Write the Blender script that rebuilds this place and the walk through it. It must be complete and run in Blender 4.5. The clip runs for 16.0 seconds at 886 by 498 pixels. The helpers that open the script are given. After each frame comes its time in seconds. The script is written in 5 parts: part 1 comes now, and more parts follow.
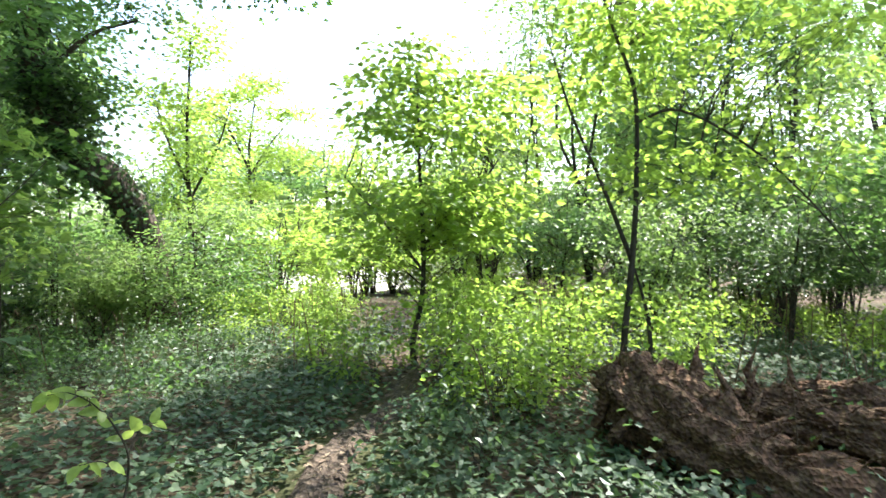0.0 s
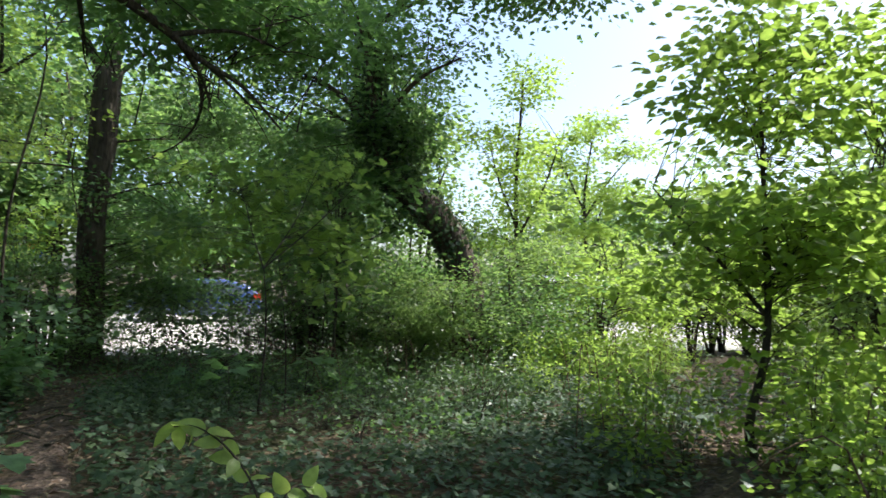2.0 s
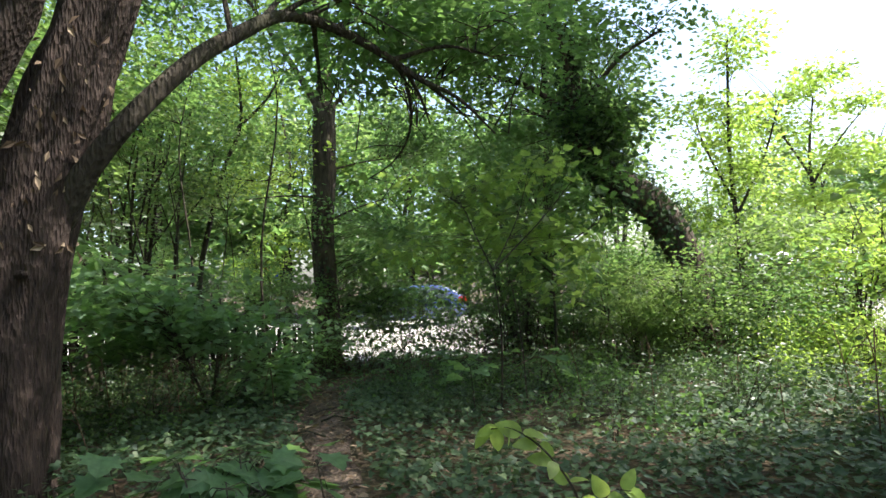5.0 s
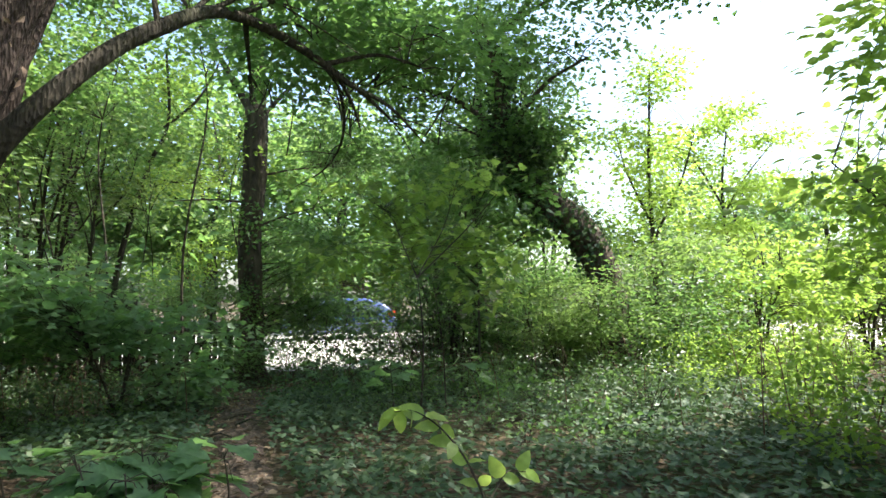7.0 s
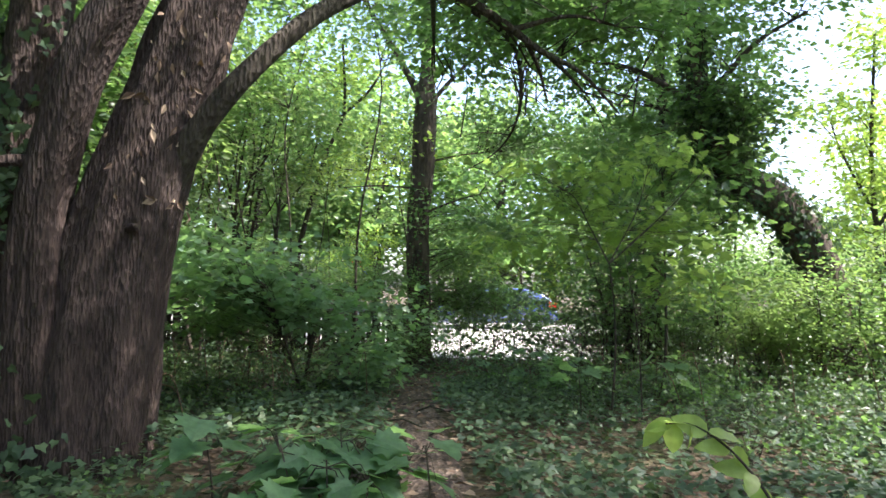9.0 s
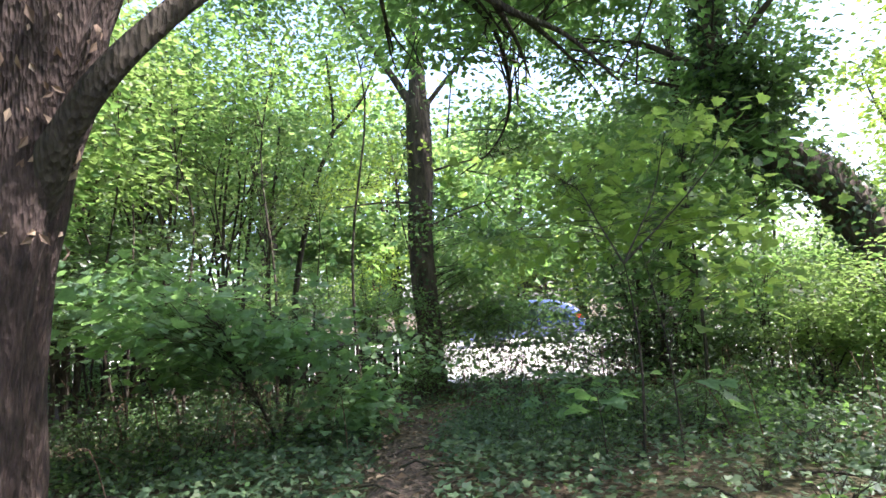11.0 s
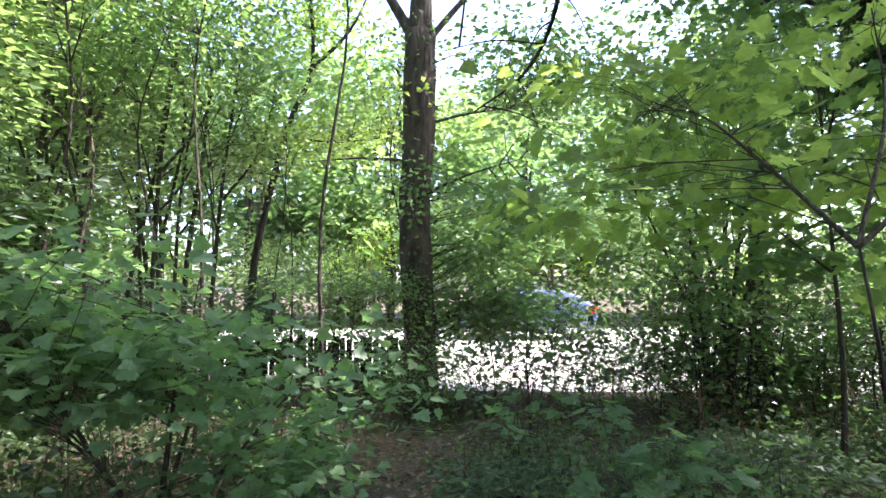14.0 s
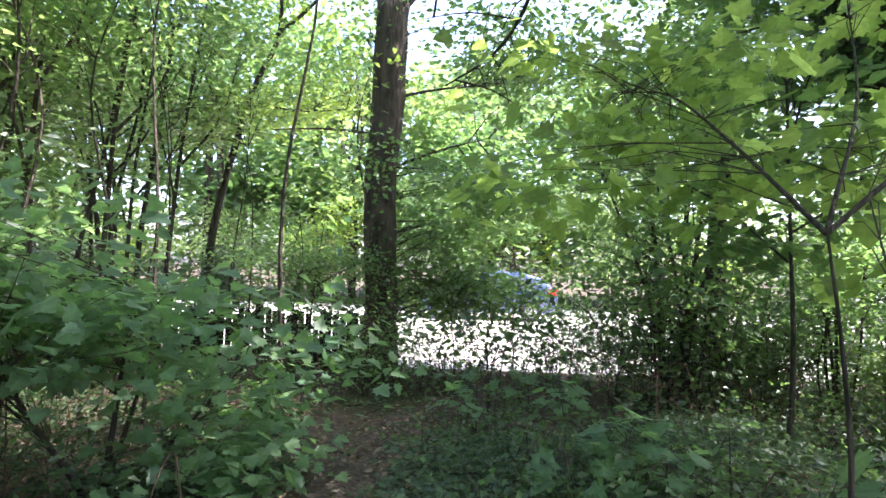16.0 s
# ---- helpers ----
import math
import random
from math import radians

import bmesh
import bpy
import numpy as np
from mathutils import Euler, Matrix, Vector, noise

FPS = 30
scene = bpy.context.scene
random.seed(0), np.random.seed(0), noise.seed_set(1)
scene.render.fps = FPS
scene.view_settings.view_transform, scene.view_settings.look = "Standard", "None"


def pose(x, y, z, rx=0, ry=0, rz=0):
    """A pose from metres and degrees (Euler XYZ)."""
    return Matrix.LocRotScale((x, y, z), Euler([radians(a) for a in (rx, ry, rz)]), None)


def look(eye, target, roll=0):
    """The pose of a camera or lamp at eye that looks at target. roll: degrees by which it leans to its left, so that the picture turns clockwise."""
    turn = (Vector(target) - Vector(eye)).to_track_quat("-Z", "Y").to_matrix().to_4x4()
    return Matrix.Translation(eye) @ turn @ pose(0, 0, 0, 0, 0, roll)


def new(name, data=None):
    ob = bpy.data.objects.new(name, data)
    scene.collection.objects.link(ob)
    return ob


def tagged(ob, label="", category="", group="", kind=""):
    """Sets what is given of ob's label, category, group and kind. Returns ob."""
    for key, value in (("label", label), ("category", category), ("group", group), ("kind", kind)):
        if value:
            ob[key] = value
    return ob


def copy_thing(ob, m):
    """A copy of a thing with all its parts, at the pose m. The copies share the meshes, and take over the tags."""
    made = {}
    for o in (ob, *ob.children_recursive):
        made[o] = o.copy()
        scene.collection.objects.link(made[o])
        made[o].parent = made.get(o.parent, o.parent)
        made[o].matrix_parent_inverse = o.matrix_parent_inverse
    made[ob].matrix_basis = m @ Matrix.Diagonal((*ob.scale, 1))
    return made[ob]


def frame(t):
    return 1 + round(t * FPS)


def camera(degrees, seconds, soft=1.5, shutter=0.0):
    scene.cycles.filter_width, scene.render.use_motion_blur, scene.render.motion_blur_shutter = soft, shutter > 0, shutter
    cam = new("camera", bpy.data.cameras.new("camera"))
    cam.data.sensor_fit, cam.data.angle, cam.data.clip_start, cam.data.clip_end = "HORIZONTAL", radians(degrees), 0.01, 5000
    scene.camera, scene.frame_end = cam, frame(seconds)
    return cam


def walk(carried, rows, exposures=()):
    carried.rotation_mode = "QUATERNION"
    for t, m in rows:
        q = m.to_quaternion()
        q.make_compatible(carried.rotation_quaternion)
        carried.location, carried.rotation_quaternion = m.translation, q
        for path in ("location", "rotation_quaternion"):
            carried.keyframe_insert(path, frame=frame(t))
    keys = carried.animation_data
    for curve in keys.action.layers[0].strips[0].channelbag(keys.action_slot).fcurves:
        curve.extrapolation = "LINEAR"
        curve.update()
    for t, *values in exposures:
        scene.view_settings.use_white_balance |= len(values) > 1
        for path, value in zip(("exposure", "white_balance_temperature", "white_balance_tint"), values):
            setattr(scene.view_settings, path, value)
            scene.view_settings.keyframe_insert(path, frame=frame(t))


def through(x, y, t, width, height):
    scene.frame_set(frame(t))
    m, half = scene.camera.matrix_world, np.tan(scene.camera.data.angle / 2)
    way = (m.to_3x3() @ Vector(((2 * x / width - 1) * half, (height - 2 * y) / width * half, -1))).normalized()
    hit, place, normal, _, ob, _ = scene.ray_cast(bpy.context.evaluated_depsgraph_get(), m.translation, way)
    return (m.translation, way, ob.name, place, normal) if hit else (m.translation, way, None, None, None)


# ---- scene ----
cam = camera(72.8, 16.0, soft=1.5, shutter=0.2)
PATH = [
    (0, (-1.308, 0.816, 1.767), (-1.312, 2.816, 1.737), -0.0),
    (0.5, (-1.447, 1.052, 1.74), (-1.539, 3.049, 1.793), 3.6),
    (1, (-1.439, 1.321, 1.661), (-1.735, 3.296, 1.761), 1.4),
    (1.5, (-1.168, 1.685, 1.605), (-1.997, 3.498, 1.774), 1.9),
    (2, (-1.184, 2.104, 1.61), (-2.261, 3.786, 1.727), 2.1),
    (2.5, (-1.122, 2.174, 1.678), (-2.406, 3.702, 1.799), -0.5),
    (3, (-1.15, 2.183, 1.758), (-2.588, 3.568, 1.879), -0.8),
    (3.5, (-1.278, 2.083, 1.762), (-2.791, 3.389, 1.852), -1.5),
    (4, (-1.324, 1.984, 1.688), (-2.886, 3.229, 1.792), -2.5),
    (4.2, (-1.367, 1.909, 1.679), (-2.914, 3.172, 1.774), -2.3),
    (6.3, (-1.528, 1.96, 1.507), (-3.051, 3.251, 1.631), -2.8),
    (6.5, (-1.451, 1.971, 1.512), (-2.875, 3.37, 1.637), -3.3),
    (7, (-1.384, 1.92, 1.508), (-2.768, 3.355, 1.667), -0.8),
    (7.5, (-1.567, 1.959, 1.489), (-3.058, 3.285, 1.624), 0.2),
    (8, (-1.807, 1.952, 1.468), (-3.417, 3.13, 1.613), 0.8),
    (8.5, (-1.919, 1.954, 1.458), (-3.665, 2.91, 1.648), 1.3),
    (9, (-1.919, 1.975, 1.458), (-3.619, 3.021, 1.588), 1.2),
    (9.2, (-1.954, 2.066, 1.471), (-3.612, 3.176, 1.61), -0.9),
    (11.3, (-2.68, 2.95, 1.487), (-4.428, 3.903, 1.679), -3.8),
    (11.5, (-2.81, 3.09, 1.495), (-4.55, 4.065, 1.649), -1.0),
    (12, (-3.23, 3.39, 1.512), (-4.926, 4.442, 1.658), -0.9),
    (12.5, (-3.681, 3.636, 1.532), (-5.486, 4.488, 1.649), -1.5),
    (13, (-4.093, 3.783, 1.575), (-5.895, 4.649, 1.639), 1.5),
    (13.5, (-4.462, 3.864, 1.555), (-6.194, 4.855, 1.696), -0.4),
    (14, (-4.559, 3.89, 1.586), (-6.302, 4.863, 1.718), -0.7),
    (14.5, (-4.566, 3.91, 1.572), (-6.304, 4.889, 1.708), -2.6),
    (15, (-4.576, 3.896, 1.558), (-6.265, 4.963, 1.647), -1.9),
    (15.5, (-4.597, 3.89, 1.553), (-6.254, 5.007, 1.624), 0.4),
    (16, (-4.626, 3.909, 1.561), (-6.308, 4.989, 1.625), 1.5),
]
EXPOSURES = [(0.0, 2.2, 6200, 8), (0.5, 1.92, 6250, 8), (1.0, 1.68, 6300, 8), (1.5, 1.4, 6150, 9), (2.0, 1.16, 6100, 11), (2.5, 1.04, 6150, 14), (4.0, 1.26, 6300, 14), (6.5, 2.0, 6350, 7), (7.0, 1.85, 6350, 7), (8.0, 1.8, 6300, 12), (8.5, 2.0, 6200, 15), (9.0, 2.18, 6150, 17), (11.5, 2.5, 6000, 24), (12.0, 2.56, 6000, 25), (16.0, 2.78, 5950, 28)]
walk(cam, [(t, look(eye, target, roll)) for t, eye, target, roll in PATH], exposures=EXPOSURES)

# ---- light ----
SUN_FROM = Vector((0.46, 0.60, 1.15)).normalized()
world = bpy.data.worlds.new("sky")
scene.world = world
world.use_nodes = True
wn = world.node_tree
sky = wn.nodes.new("ShaderNodeTexSky")
sky.sky_type = "NISHITA"
sky.sun_disc = False
sky.sun_elevation = math.asin(SUN_FROM.z)
sky.sun_rotation = math.atan2(SUN_FROM.x, SUN_FROM.y)
sky.dust_density, sky.air_density, sky.ozone_density = 3.0, 1.0, 1.0
wn.links.new(sky.outputs[0], wn.nodes["Background"].inputs[0])
wn.nodes["Background"].inputs[1].default_value = 0.15
sun = new("sun", bpy.data.lights.new("sun", "SUN"))
sun.data.energy, sun.data.angle, sun.data.color = 4.0, radians(0.6), (1.0, 0.95, 0.86)
sun.matrix_world = look(SUN_FROM * 60, (0, 0, 0))


# ---- materials ----
def shader(name):
    m = bpy.data.materials.new(name)
    m.use_nodes = True
    nt = m.node_tree
    return m, nt, nt.nodes["Principled BSDF"]


def node(nt, kind, **inputs):
    n = nt.nodes.new(kind)
    for k, v in inputs.items():
        n.inputs[k.replace("_", " ")].default_value = v
    return n


def ramp(nt, fac, stops):
    r = nt.nodes.new("ShaderNodeValToRGB")
    while len(r.color_ramp.elements) < len(stops):
        r.color_ramp.elements.new(0.5)
    for e, (p, c) in zip(r.color_ramp.elements, stops):
        e.position, e.color = p, (*c, 1)
    nt.links.new(fac, r.inputs[0])
    return r


def coords(nt, scale=(1, 1, 1)):
    c = nt.nodes.new("ShaderNodeTexCoord")
    mp = nt.nodes.new("ShaderNodeMapping")
    mp.inputs["Scale"].default_value = scale
    nt.links.new(c.outputs["Object"], mp.inputs[0])
    return mp.outputs[0]


def mixed(nt, a, b, fac, blend="MIX"):
    m = nt.nodes.new("ShaderNodeMix")
    m.data_type, m.blend_type = "RGBA", blend
    nt.links.new(a, m.inputs["A"])
    nt.links.new(b, m.inputs["B"])
    if isinstance(fac, float):
        m.inputs["Factor"].default_value = fac
    else:
        nt.links.new(fac, m.inputs["Factor"])
    return m.outputs["Result"]


def bumped(nt, p, height, strength, distance):
    b = node(nt, "ShaderNodeBump", Strength=strength, Distance=distance)
    nt.links.new(height, b.inputs["Height"])
    nt.links.new(b.outputs[0], p.inputs["Normal"])


def leaf_material(name, stops, through_colour, through, rough=0.42):
    m, nt, p = shader(name)
    g = nt.nodes.new("ShaderNodeNewGeometry")
    r = ramp(nt, g.outputs["Random Per Island"], stops)
    vein = node(nt, "ShaderNodeTexNoise", Scale=30.0, Detail=3.0)
    nt.links.new(coords(nt), vein.inputs["Vector"])
    tone = ramp(nt, vein.outputs[0], [(0.3, (0.75, 0.75, 0.75)), (0.7, (1.1, 1.1, 1.1))])
    col = mixed(nt, r.outputs[0], tone.outputs[0], 1.0, "MULTIPLY")
    nt.links.new(col, p.inputs["Base Color"])
    p.inputs["Roughness"].default_value = rough
    p.inputs["Specular IOR Level"].default_value = 0.45
    t = nt.nodes.new("ShaderNodeBsdfTranslucent")
    tint = nt.nodes.new("ShaderNodeRGB")
    tint.outputs[0].default_value = (*through_colour, 1)
    nt.links.new(mixed(nt, tint.outputs[0], tone.outputs[0], 1.0, "MULTIPLY"), t.inputs[0])
    mix = nt.nodes.new("ShaderNodeMixShader")
    mix.inputs[0].default_value = through
    nt.links.new(p.outputs[0], mix.inputs[1])
    nt.links.new(t.outputs[0], mix.inputs[2])
    nt.links.new(mix.outputs[0], nt.nodes["Material Output"].inputs[0])
    return m


def bark_material(name, dark, light, moss, stretch=(14, 14, 2.2), moss_amount=0.55):
    m, nt, p = shader(name)
    a = node(nt, "ShaderNodeTexNoise", Scale=1.0, Detail=8.0, Roughness=0.65, Distortion=0.4)
    nt.links.new(coords(nt, stretch), a.inputs["Vector"])
    v = node(nt, "ShaderNodeTexVoronoi", Scale=1.6)
    nt.links.new(coords(nt, (stretch[0] * 1.3, stretch[1] * 1.3, stretch[2])), v.inputs["Vector"])
    big = node(nt, "ShaderNodeTexNoise", Scale=1.4, Detail=4.0)
    nt.links.new(coords(nt), big.inputs["Vector"])
    c = ramp(nt, a.outputs[0], [(0.3, dark), (0.62, light), (0.8, tuple(min(1, q * 1.4) for q in light))])
    green = nt.nodes.new("ShaderNodeRGB")
    green.outputs[0].default_value = (*moss, 1)
    where = ramp(nt, big.outputs[0], [(moss_amount, (0, 0, 0)), (moss_amount + 0.2, (0.8, 0.8, 0.8))])
    nt.links.new(mixed(nt, c.outputs[0], green.outputs[0], where.outputs[0]), p.inputs["Base Color"])
    p.inputs["Roughness"].default_value = 0.9
    p.inputs["Specular IOR Level"].default_value = 0.2
    add = nt.nodes.new("ShaderNodeMath")
    add.operation = "ADD"
    nt.links.new(a.outputs[0], add.inputs[0])
    nt.links.new(v.outputs["Distance"], add.inputs[1])
    bumped(nt, p, add.outputs[0], 0.9, 0.03)
    return m


def ground_material(name, stops, scale, rough=0.95, patch=None, bump=0.03):
    m, nt, p = shader(name)
    a = node(nt, "ShaderNodeTexNoise", Scale=scale, Detail=9.0, Roughness=0.7)
    nt.links.new(coords(nt), a.inputs["Vector"])
    v = node(nt, "ShaderNodeTexVoronoi", Scale=scale * 1.7)
    nt.links.new(coords(nt), v.inputs["Vector"])
    big = node(nt, "ShaderNodeTexNoise", Scale=0.6, Detail=5.0)
    nt.links.new(coords(nt), big.inputs["Vector"])
    c = ramp(nt, a.outputs[0], stops).outputs[0]
    spot = ramp(nt, v.outputs["Color"], [(0.2, (0.6, 0.6, 0.6)), (0.8, (1.25, 1.2, 1.1))]).outputs[0]
    c = mixed(nt, c, spot, 0.8, "MULTIPLY")
    if patch:
        q = nt.nodes.new("ShaderNodeRGB")
        q.outputs[0].default_value = (*patch, 1)
        c = mixed(nt, c, q.outputs[0], ramp(nt, big.outputs[0], [(0.45, (0, 0, 0)), (0.65, (0.8, 0.8, 0.8))]).outputs[0])
    nt.links.new(c, p.inputs["Base Color"])
    p.inputs["Roughness"].default_value = rough
    p.inputs["Specular IOR Level"].default_value = 0.2
    bumped(nt, p, v.outputs["Distance"], 0.7, bump)
    return m


def plain(name, colour, rough=0.5, metal=0.0, coat=0.0, grain=0.12):
    m, nt, p = shader(name)
    a = node(nt, "ShaderNodeTexNoise", Scale=9.0, Detail=6.0)
    nt.links.new(coords(nt), a.inputs["Vector"])
    lo, hi = tuple(q * (1 - grain) for q in colour), tuple(min(1, q * (1 + grain)) for q in colour)
    nt.links.new(ramp(nt, a.outputs[0], [(0.3, lo), (0.7, hi)]).outputs[0], p.inputs["Base Color"])
    p.inputs["Roughness"].default_value, p.inputs["Metallic"].default_value = rough, metal
    p.inputs["Coat Weight"].default_value = coat
    return m


# brighter, yellower leaf for plants in sun: the sunlight is in its colour
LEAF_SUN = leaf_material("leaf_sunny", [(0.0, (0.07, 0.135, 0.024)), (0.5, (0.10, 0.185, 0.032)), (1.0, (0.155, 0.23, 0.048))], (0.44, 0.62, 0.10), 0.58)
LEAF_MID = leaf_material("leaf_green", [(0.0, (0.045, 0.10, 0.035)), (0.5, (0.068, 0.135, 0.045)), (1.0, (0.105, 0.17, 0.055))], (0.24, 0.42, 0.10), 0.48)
# darker leaf for understory: shade put into the colour
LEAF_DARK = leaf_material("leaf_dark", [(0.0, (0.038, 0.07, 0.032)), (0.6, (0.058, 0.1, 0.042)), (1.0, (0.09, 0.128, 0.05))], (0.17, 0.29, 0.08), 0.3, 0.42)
LEAF_FAR = leaf_material("leaf_far", [(0.0, (0.075, 0.13, 0.045)), (0.5, (0.105, 0.17, 0.052)), (1.0, (0.155, 0.215, 0.07))], (0.32, 0.48, 0.12), 0.5)
LEAF_IVY = leaf_material("leaf_ivy", [(0.0, (0.028, 0.058, 0.028)), (0.6, (0.05, 0.095, 0.04)), (1.0, (0.10, 0.145, 0.06))], (0.12, 0.2, 0.06), 0.22, 0.58)
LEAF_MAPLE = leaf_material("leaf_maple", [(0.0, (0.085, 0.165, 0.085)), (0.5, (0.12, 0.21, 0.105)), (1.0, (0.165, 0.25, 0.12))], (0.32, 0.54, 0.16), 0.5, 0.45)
# maple leaf again, yellower and more translucent: sunlight put into the colour
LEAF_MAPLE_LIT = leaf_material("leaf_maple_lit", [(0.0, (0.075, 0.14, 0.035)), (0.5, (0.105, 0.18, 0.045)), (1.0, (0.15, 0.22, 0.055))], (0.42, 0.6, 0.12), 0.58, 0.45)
# lime green, lightened in the colour to stand for sun on the shoot
LEAF_LIME_SUNLIT = leaf_material("leaf_lime", [(0.0, (0.15, 0.24, 0.05)), (1.0, (0.25, 0.34, 0.08))], (0.55, 0.7, 0.15), 0.5)
LEAF_DEAD = leaf_material("leaf_dead", [(0.0, (0.08, 0.05, 0.032)), (0.5, (0.16, 0.105, 0.068)), (1.0, (0.30, 0.225, 0.15))], (0.2, 0.12, 0.05), 0.1, 0.8)
BARK_OLD = bark_material("bark_old", (0.014, 0.011, 0.010), (0.07, 0.049, 0.04), (0.036, 0.037, 0.026), (30, 30, 9), 0.6)
BARK_MID = bark_material("bark_mid", (0.028, 0.022, 0.018), (0.11, 0.085, 0.065), (0.24, 0.20, 0.16), (9, 9, 3), 0.6)
BARK_THIN = bark_material("bark_thin", (0.02, 0.017, 0.013), (0.075, 0.06, 0.044), (0.05, 0.055, 0.03), (20, 20, 6), 0.5)
STRAW = bark_material("dead_stem", (0.06, 0.035, 0.022), (0.20, 0.13, 0.085), (0.11, 0.075, 0.04), (20, 20, 6), 0.5)
SOIL = ground_material("soil", [(0.25, (0.035, 0.026, 0.018)), (0.5, (0.085, 0.06, 0.042)), (0.75, (0.17, 0.125, 0.085))], 14.0, patch=(0.05, 0.06, 0.022))
TRAIL = ground_material("trail", [(0.25, (0.045, 0.034, 0.027)), (0.5, (0.09, 0.068, 0.054)), (0.78, (0.21, 0.165, 0.128))], 18.0)
GRAVEL = ground_material("gravel", [(0.25, (0.42, 0.40, 0.37)), (0.5, (0.55, 0.53, 0.49)), (0.75, (0.68, 0.66, 0.62))], 40.0, bump=0.01)
PEAT = ground_material("peat", [(0.25, (0.045, 0.024, 0.015)), (0.5, (0.12, 0.07, 0.045)), (0.75, (0.30, 0.21, 0.13))], 22.0, bump=0.05)
WOOD = bark_material("fence_wood", (0.02, 0.014, 0.011), (0.06, 0.04, 0.03), (0.035, 0.04, 0.022), (30, 30, 3), 0.6)
PAINT_BLUE = plain("paint_blue", (0.035, 0.06, 0.19), 0.25, 0.2, 1.0, 0.04)
PAINT_WHITE = plain("paint_white", (0.78, 0.79, 0.80), 0.3, 0.0, 0.6, 0.03)
GLASS_DARK = plain("window_glass", (0.02, 0.025, 0.03), 0.06, 0.0, 1.0, 0.02)
RUBBER = plain("rubber", (0.02, 0.02, 0.021), 0.8)
ALLOY = plain("alloy", (0.55, 0.56, 0.58), 0.35, 0.9)
LAMP_RED = plain("lamp_red", (0.55, 0.03, 0.02), 0.2, 0.0, 1.0, 0.05)
PLASTIC = plain("plastic_dark", (0.03, 0.03, 0.032), 0.5)
SIGN_BLUE = plain("sign_blue", (0.03, 0.07, 0.42), 0.4)
SIGN_ORANGE = plain("sign_orange", (0.65, 0.16, 0.04), 0.45)


# ---- mesh tools ----
def unit(a):
    return a / np.maximum(np.linalg.norm(a, axis=-1, keepdims=True), 1e-9)


def mesh_of(name, verts, tris, material, smooth=False):
    me = bpy.data.meshes.new(name)
    verts, tris = np.asarray(verts, np.float32), np.asarray(tris, np.int32)
    n = len(tris)
    me.vertices.add(len(verts))
    me.vertices.foreach_set("co", verts.ravel())
    me.loops.add(3 * n)
    me.loops.foreach_set("vertex_index", tris.ravel())
    me.polygons.add(n)
    me.polygons.foreach_set("loop_start", np.arange(0, 3 * n, 3, dtype=np.int32))
    me.polygons.foreach_set("use_smooth", np.full(n, smooth))
    me.update(calc_edges=True)
    me.materials.append(material)
    return me


def attach(ob, parent, label="", kind=""):
    if parent is not None:
        ob.parent = parent
    return tagged(ob, label, "", "", kind)


def part(name, bm, material, parent, label=""):
    me = bpy.data.meshes.new(name)
    bm.to_mesh(me)
    bm.free()
    me.materials.append(material)
    return attach(new(name, me), parent, label)


class Tubes:
    """Limbs: tapered tubes joined in one mesh."""

    def __init__(self):
        self.v, self.f, self.n, self.axis = [], [], 0, []

    def add(self, pts, radii, sides=6, wobble=0.0, lobes=None):
        pts = np.asarray(pts, float)
        radii = np.asarray(radii, float)
        t = unit(np.gradient(pts, axis=0))
        ref = np.array([1.0, 0.0, 0.0]) if abs(t[0, 2]) > 0.7 else np.array([0.0, 0.0, 1.0])
        a = unit(np.cross(t, ref))
        b = np.cross(t, a)
        ang = np.arange(sides) / sides * 2 * np.pi
        r = np.repeat(radii[:, None], sides, 1)
        if lobes is not None:
            r = r * lobes(ang[None, :], np.linspace(0, 1, len(pts))[:, None])
        if wobble:
            for i in range(len(pts)):
                for j in range(sides):
                    q = pts[i] * 2.2 + np.array([np.cos(ang[j]), np.sin(ang[j]), 0]) * 1.7
                    r[i, j] *= 1 + wobble * noise.noise(Vector(q))
        ring = pts[:, None, :] + (a[:, None, :] * np.cos(ang)[None, :, None] + b[:, None, :] * np.sin(ang)[None, :, None]) * r[:, :, None]
        m = len(pts)
        i, j = np.meshgrid(np.arange(m - 1), np.arange(sides), indexing="ij")
        k = (j + 1) % sides
        p0, p1, p2, p3 = i * sides + j, i * sides + k, (i + 1) * sides + k, (i + 1) * sides + j
        tri = np.concatenate([np.stack([p0, p1, p2], -1).reshape(-1, 3), np.stack([p0, p2, p3], -1).reshape(-1, 3)])
        cap = m * sides
        verts = np.concatenate([ring.reshape(-1, 3), pts[-1:] + t[-1] * radii[-1] * 0.5])
        j = np.arange(sides)
        tri = np.concatenate([tri, np.stack([(m - 1) * sides + j, (m - 1) * sides + (j + 1) % sides, np.full(sides, cap)], -1)])
        self.v.append(verts)
        self.f.append(tri + self.n)
        self.n += len(verts)
        self.axis.append(pts)

    def each(self, name, material):
        """One mesh for every limb."""
        start, out = 0, []
        for v, f in zip(self.v, self.f):
            out.append(mesh_of(name, v, f - start, material, True))
            start += len(v)
        return out

    def mesh(self, name, material):
        return mesh_of(name, np.concatenate(self.v), np.concatenate(self.f), material, True)


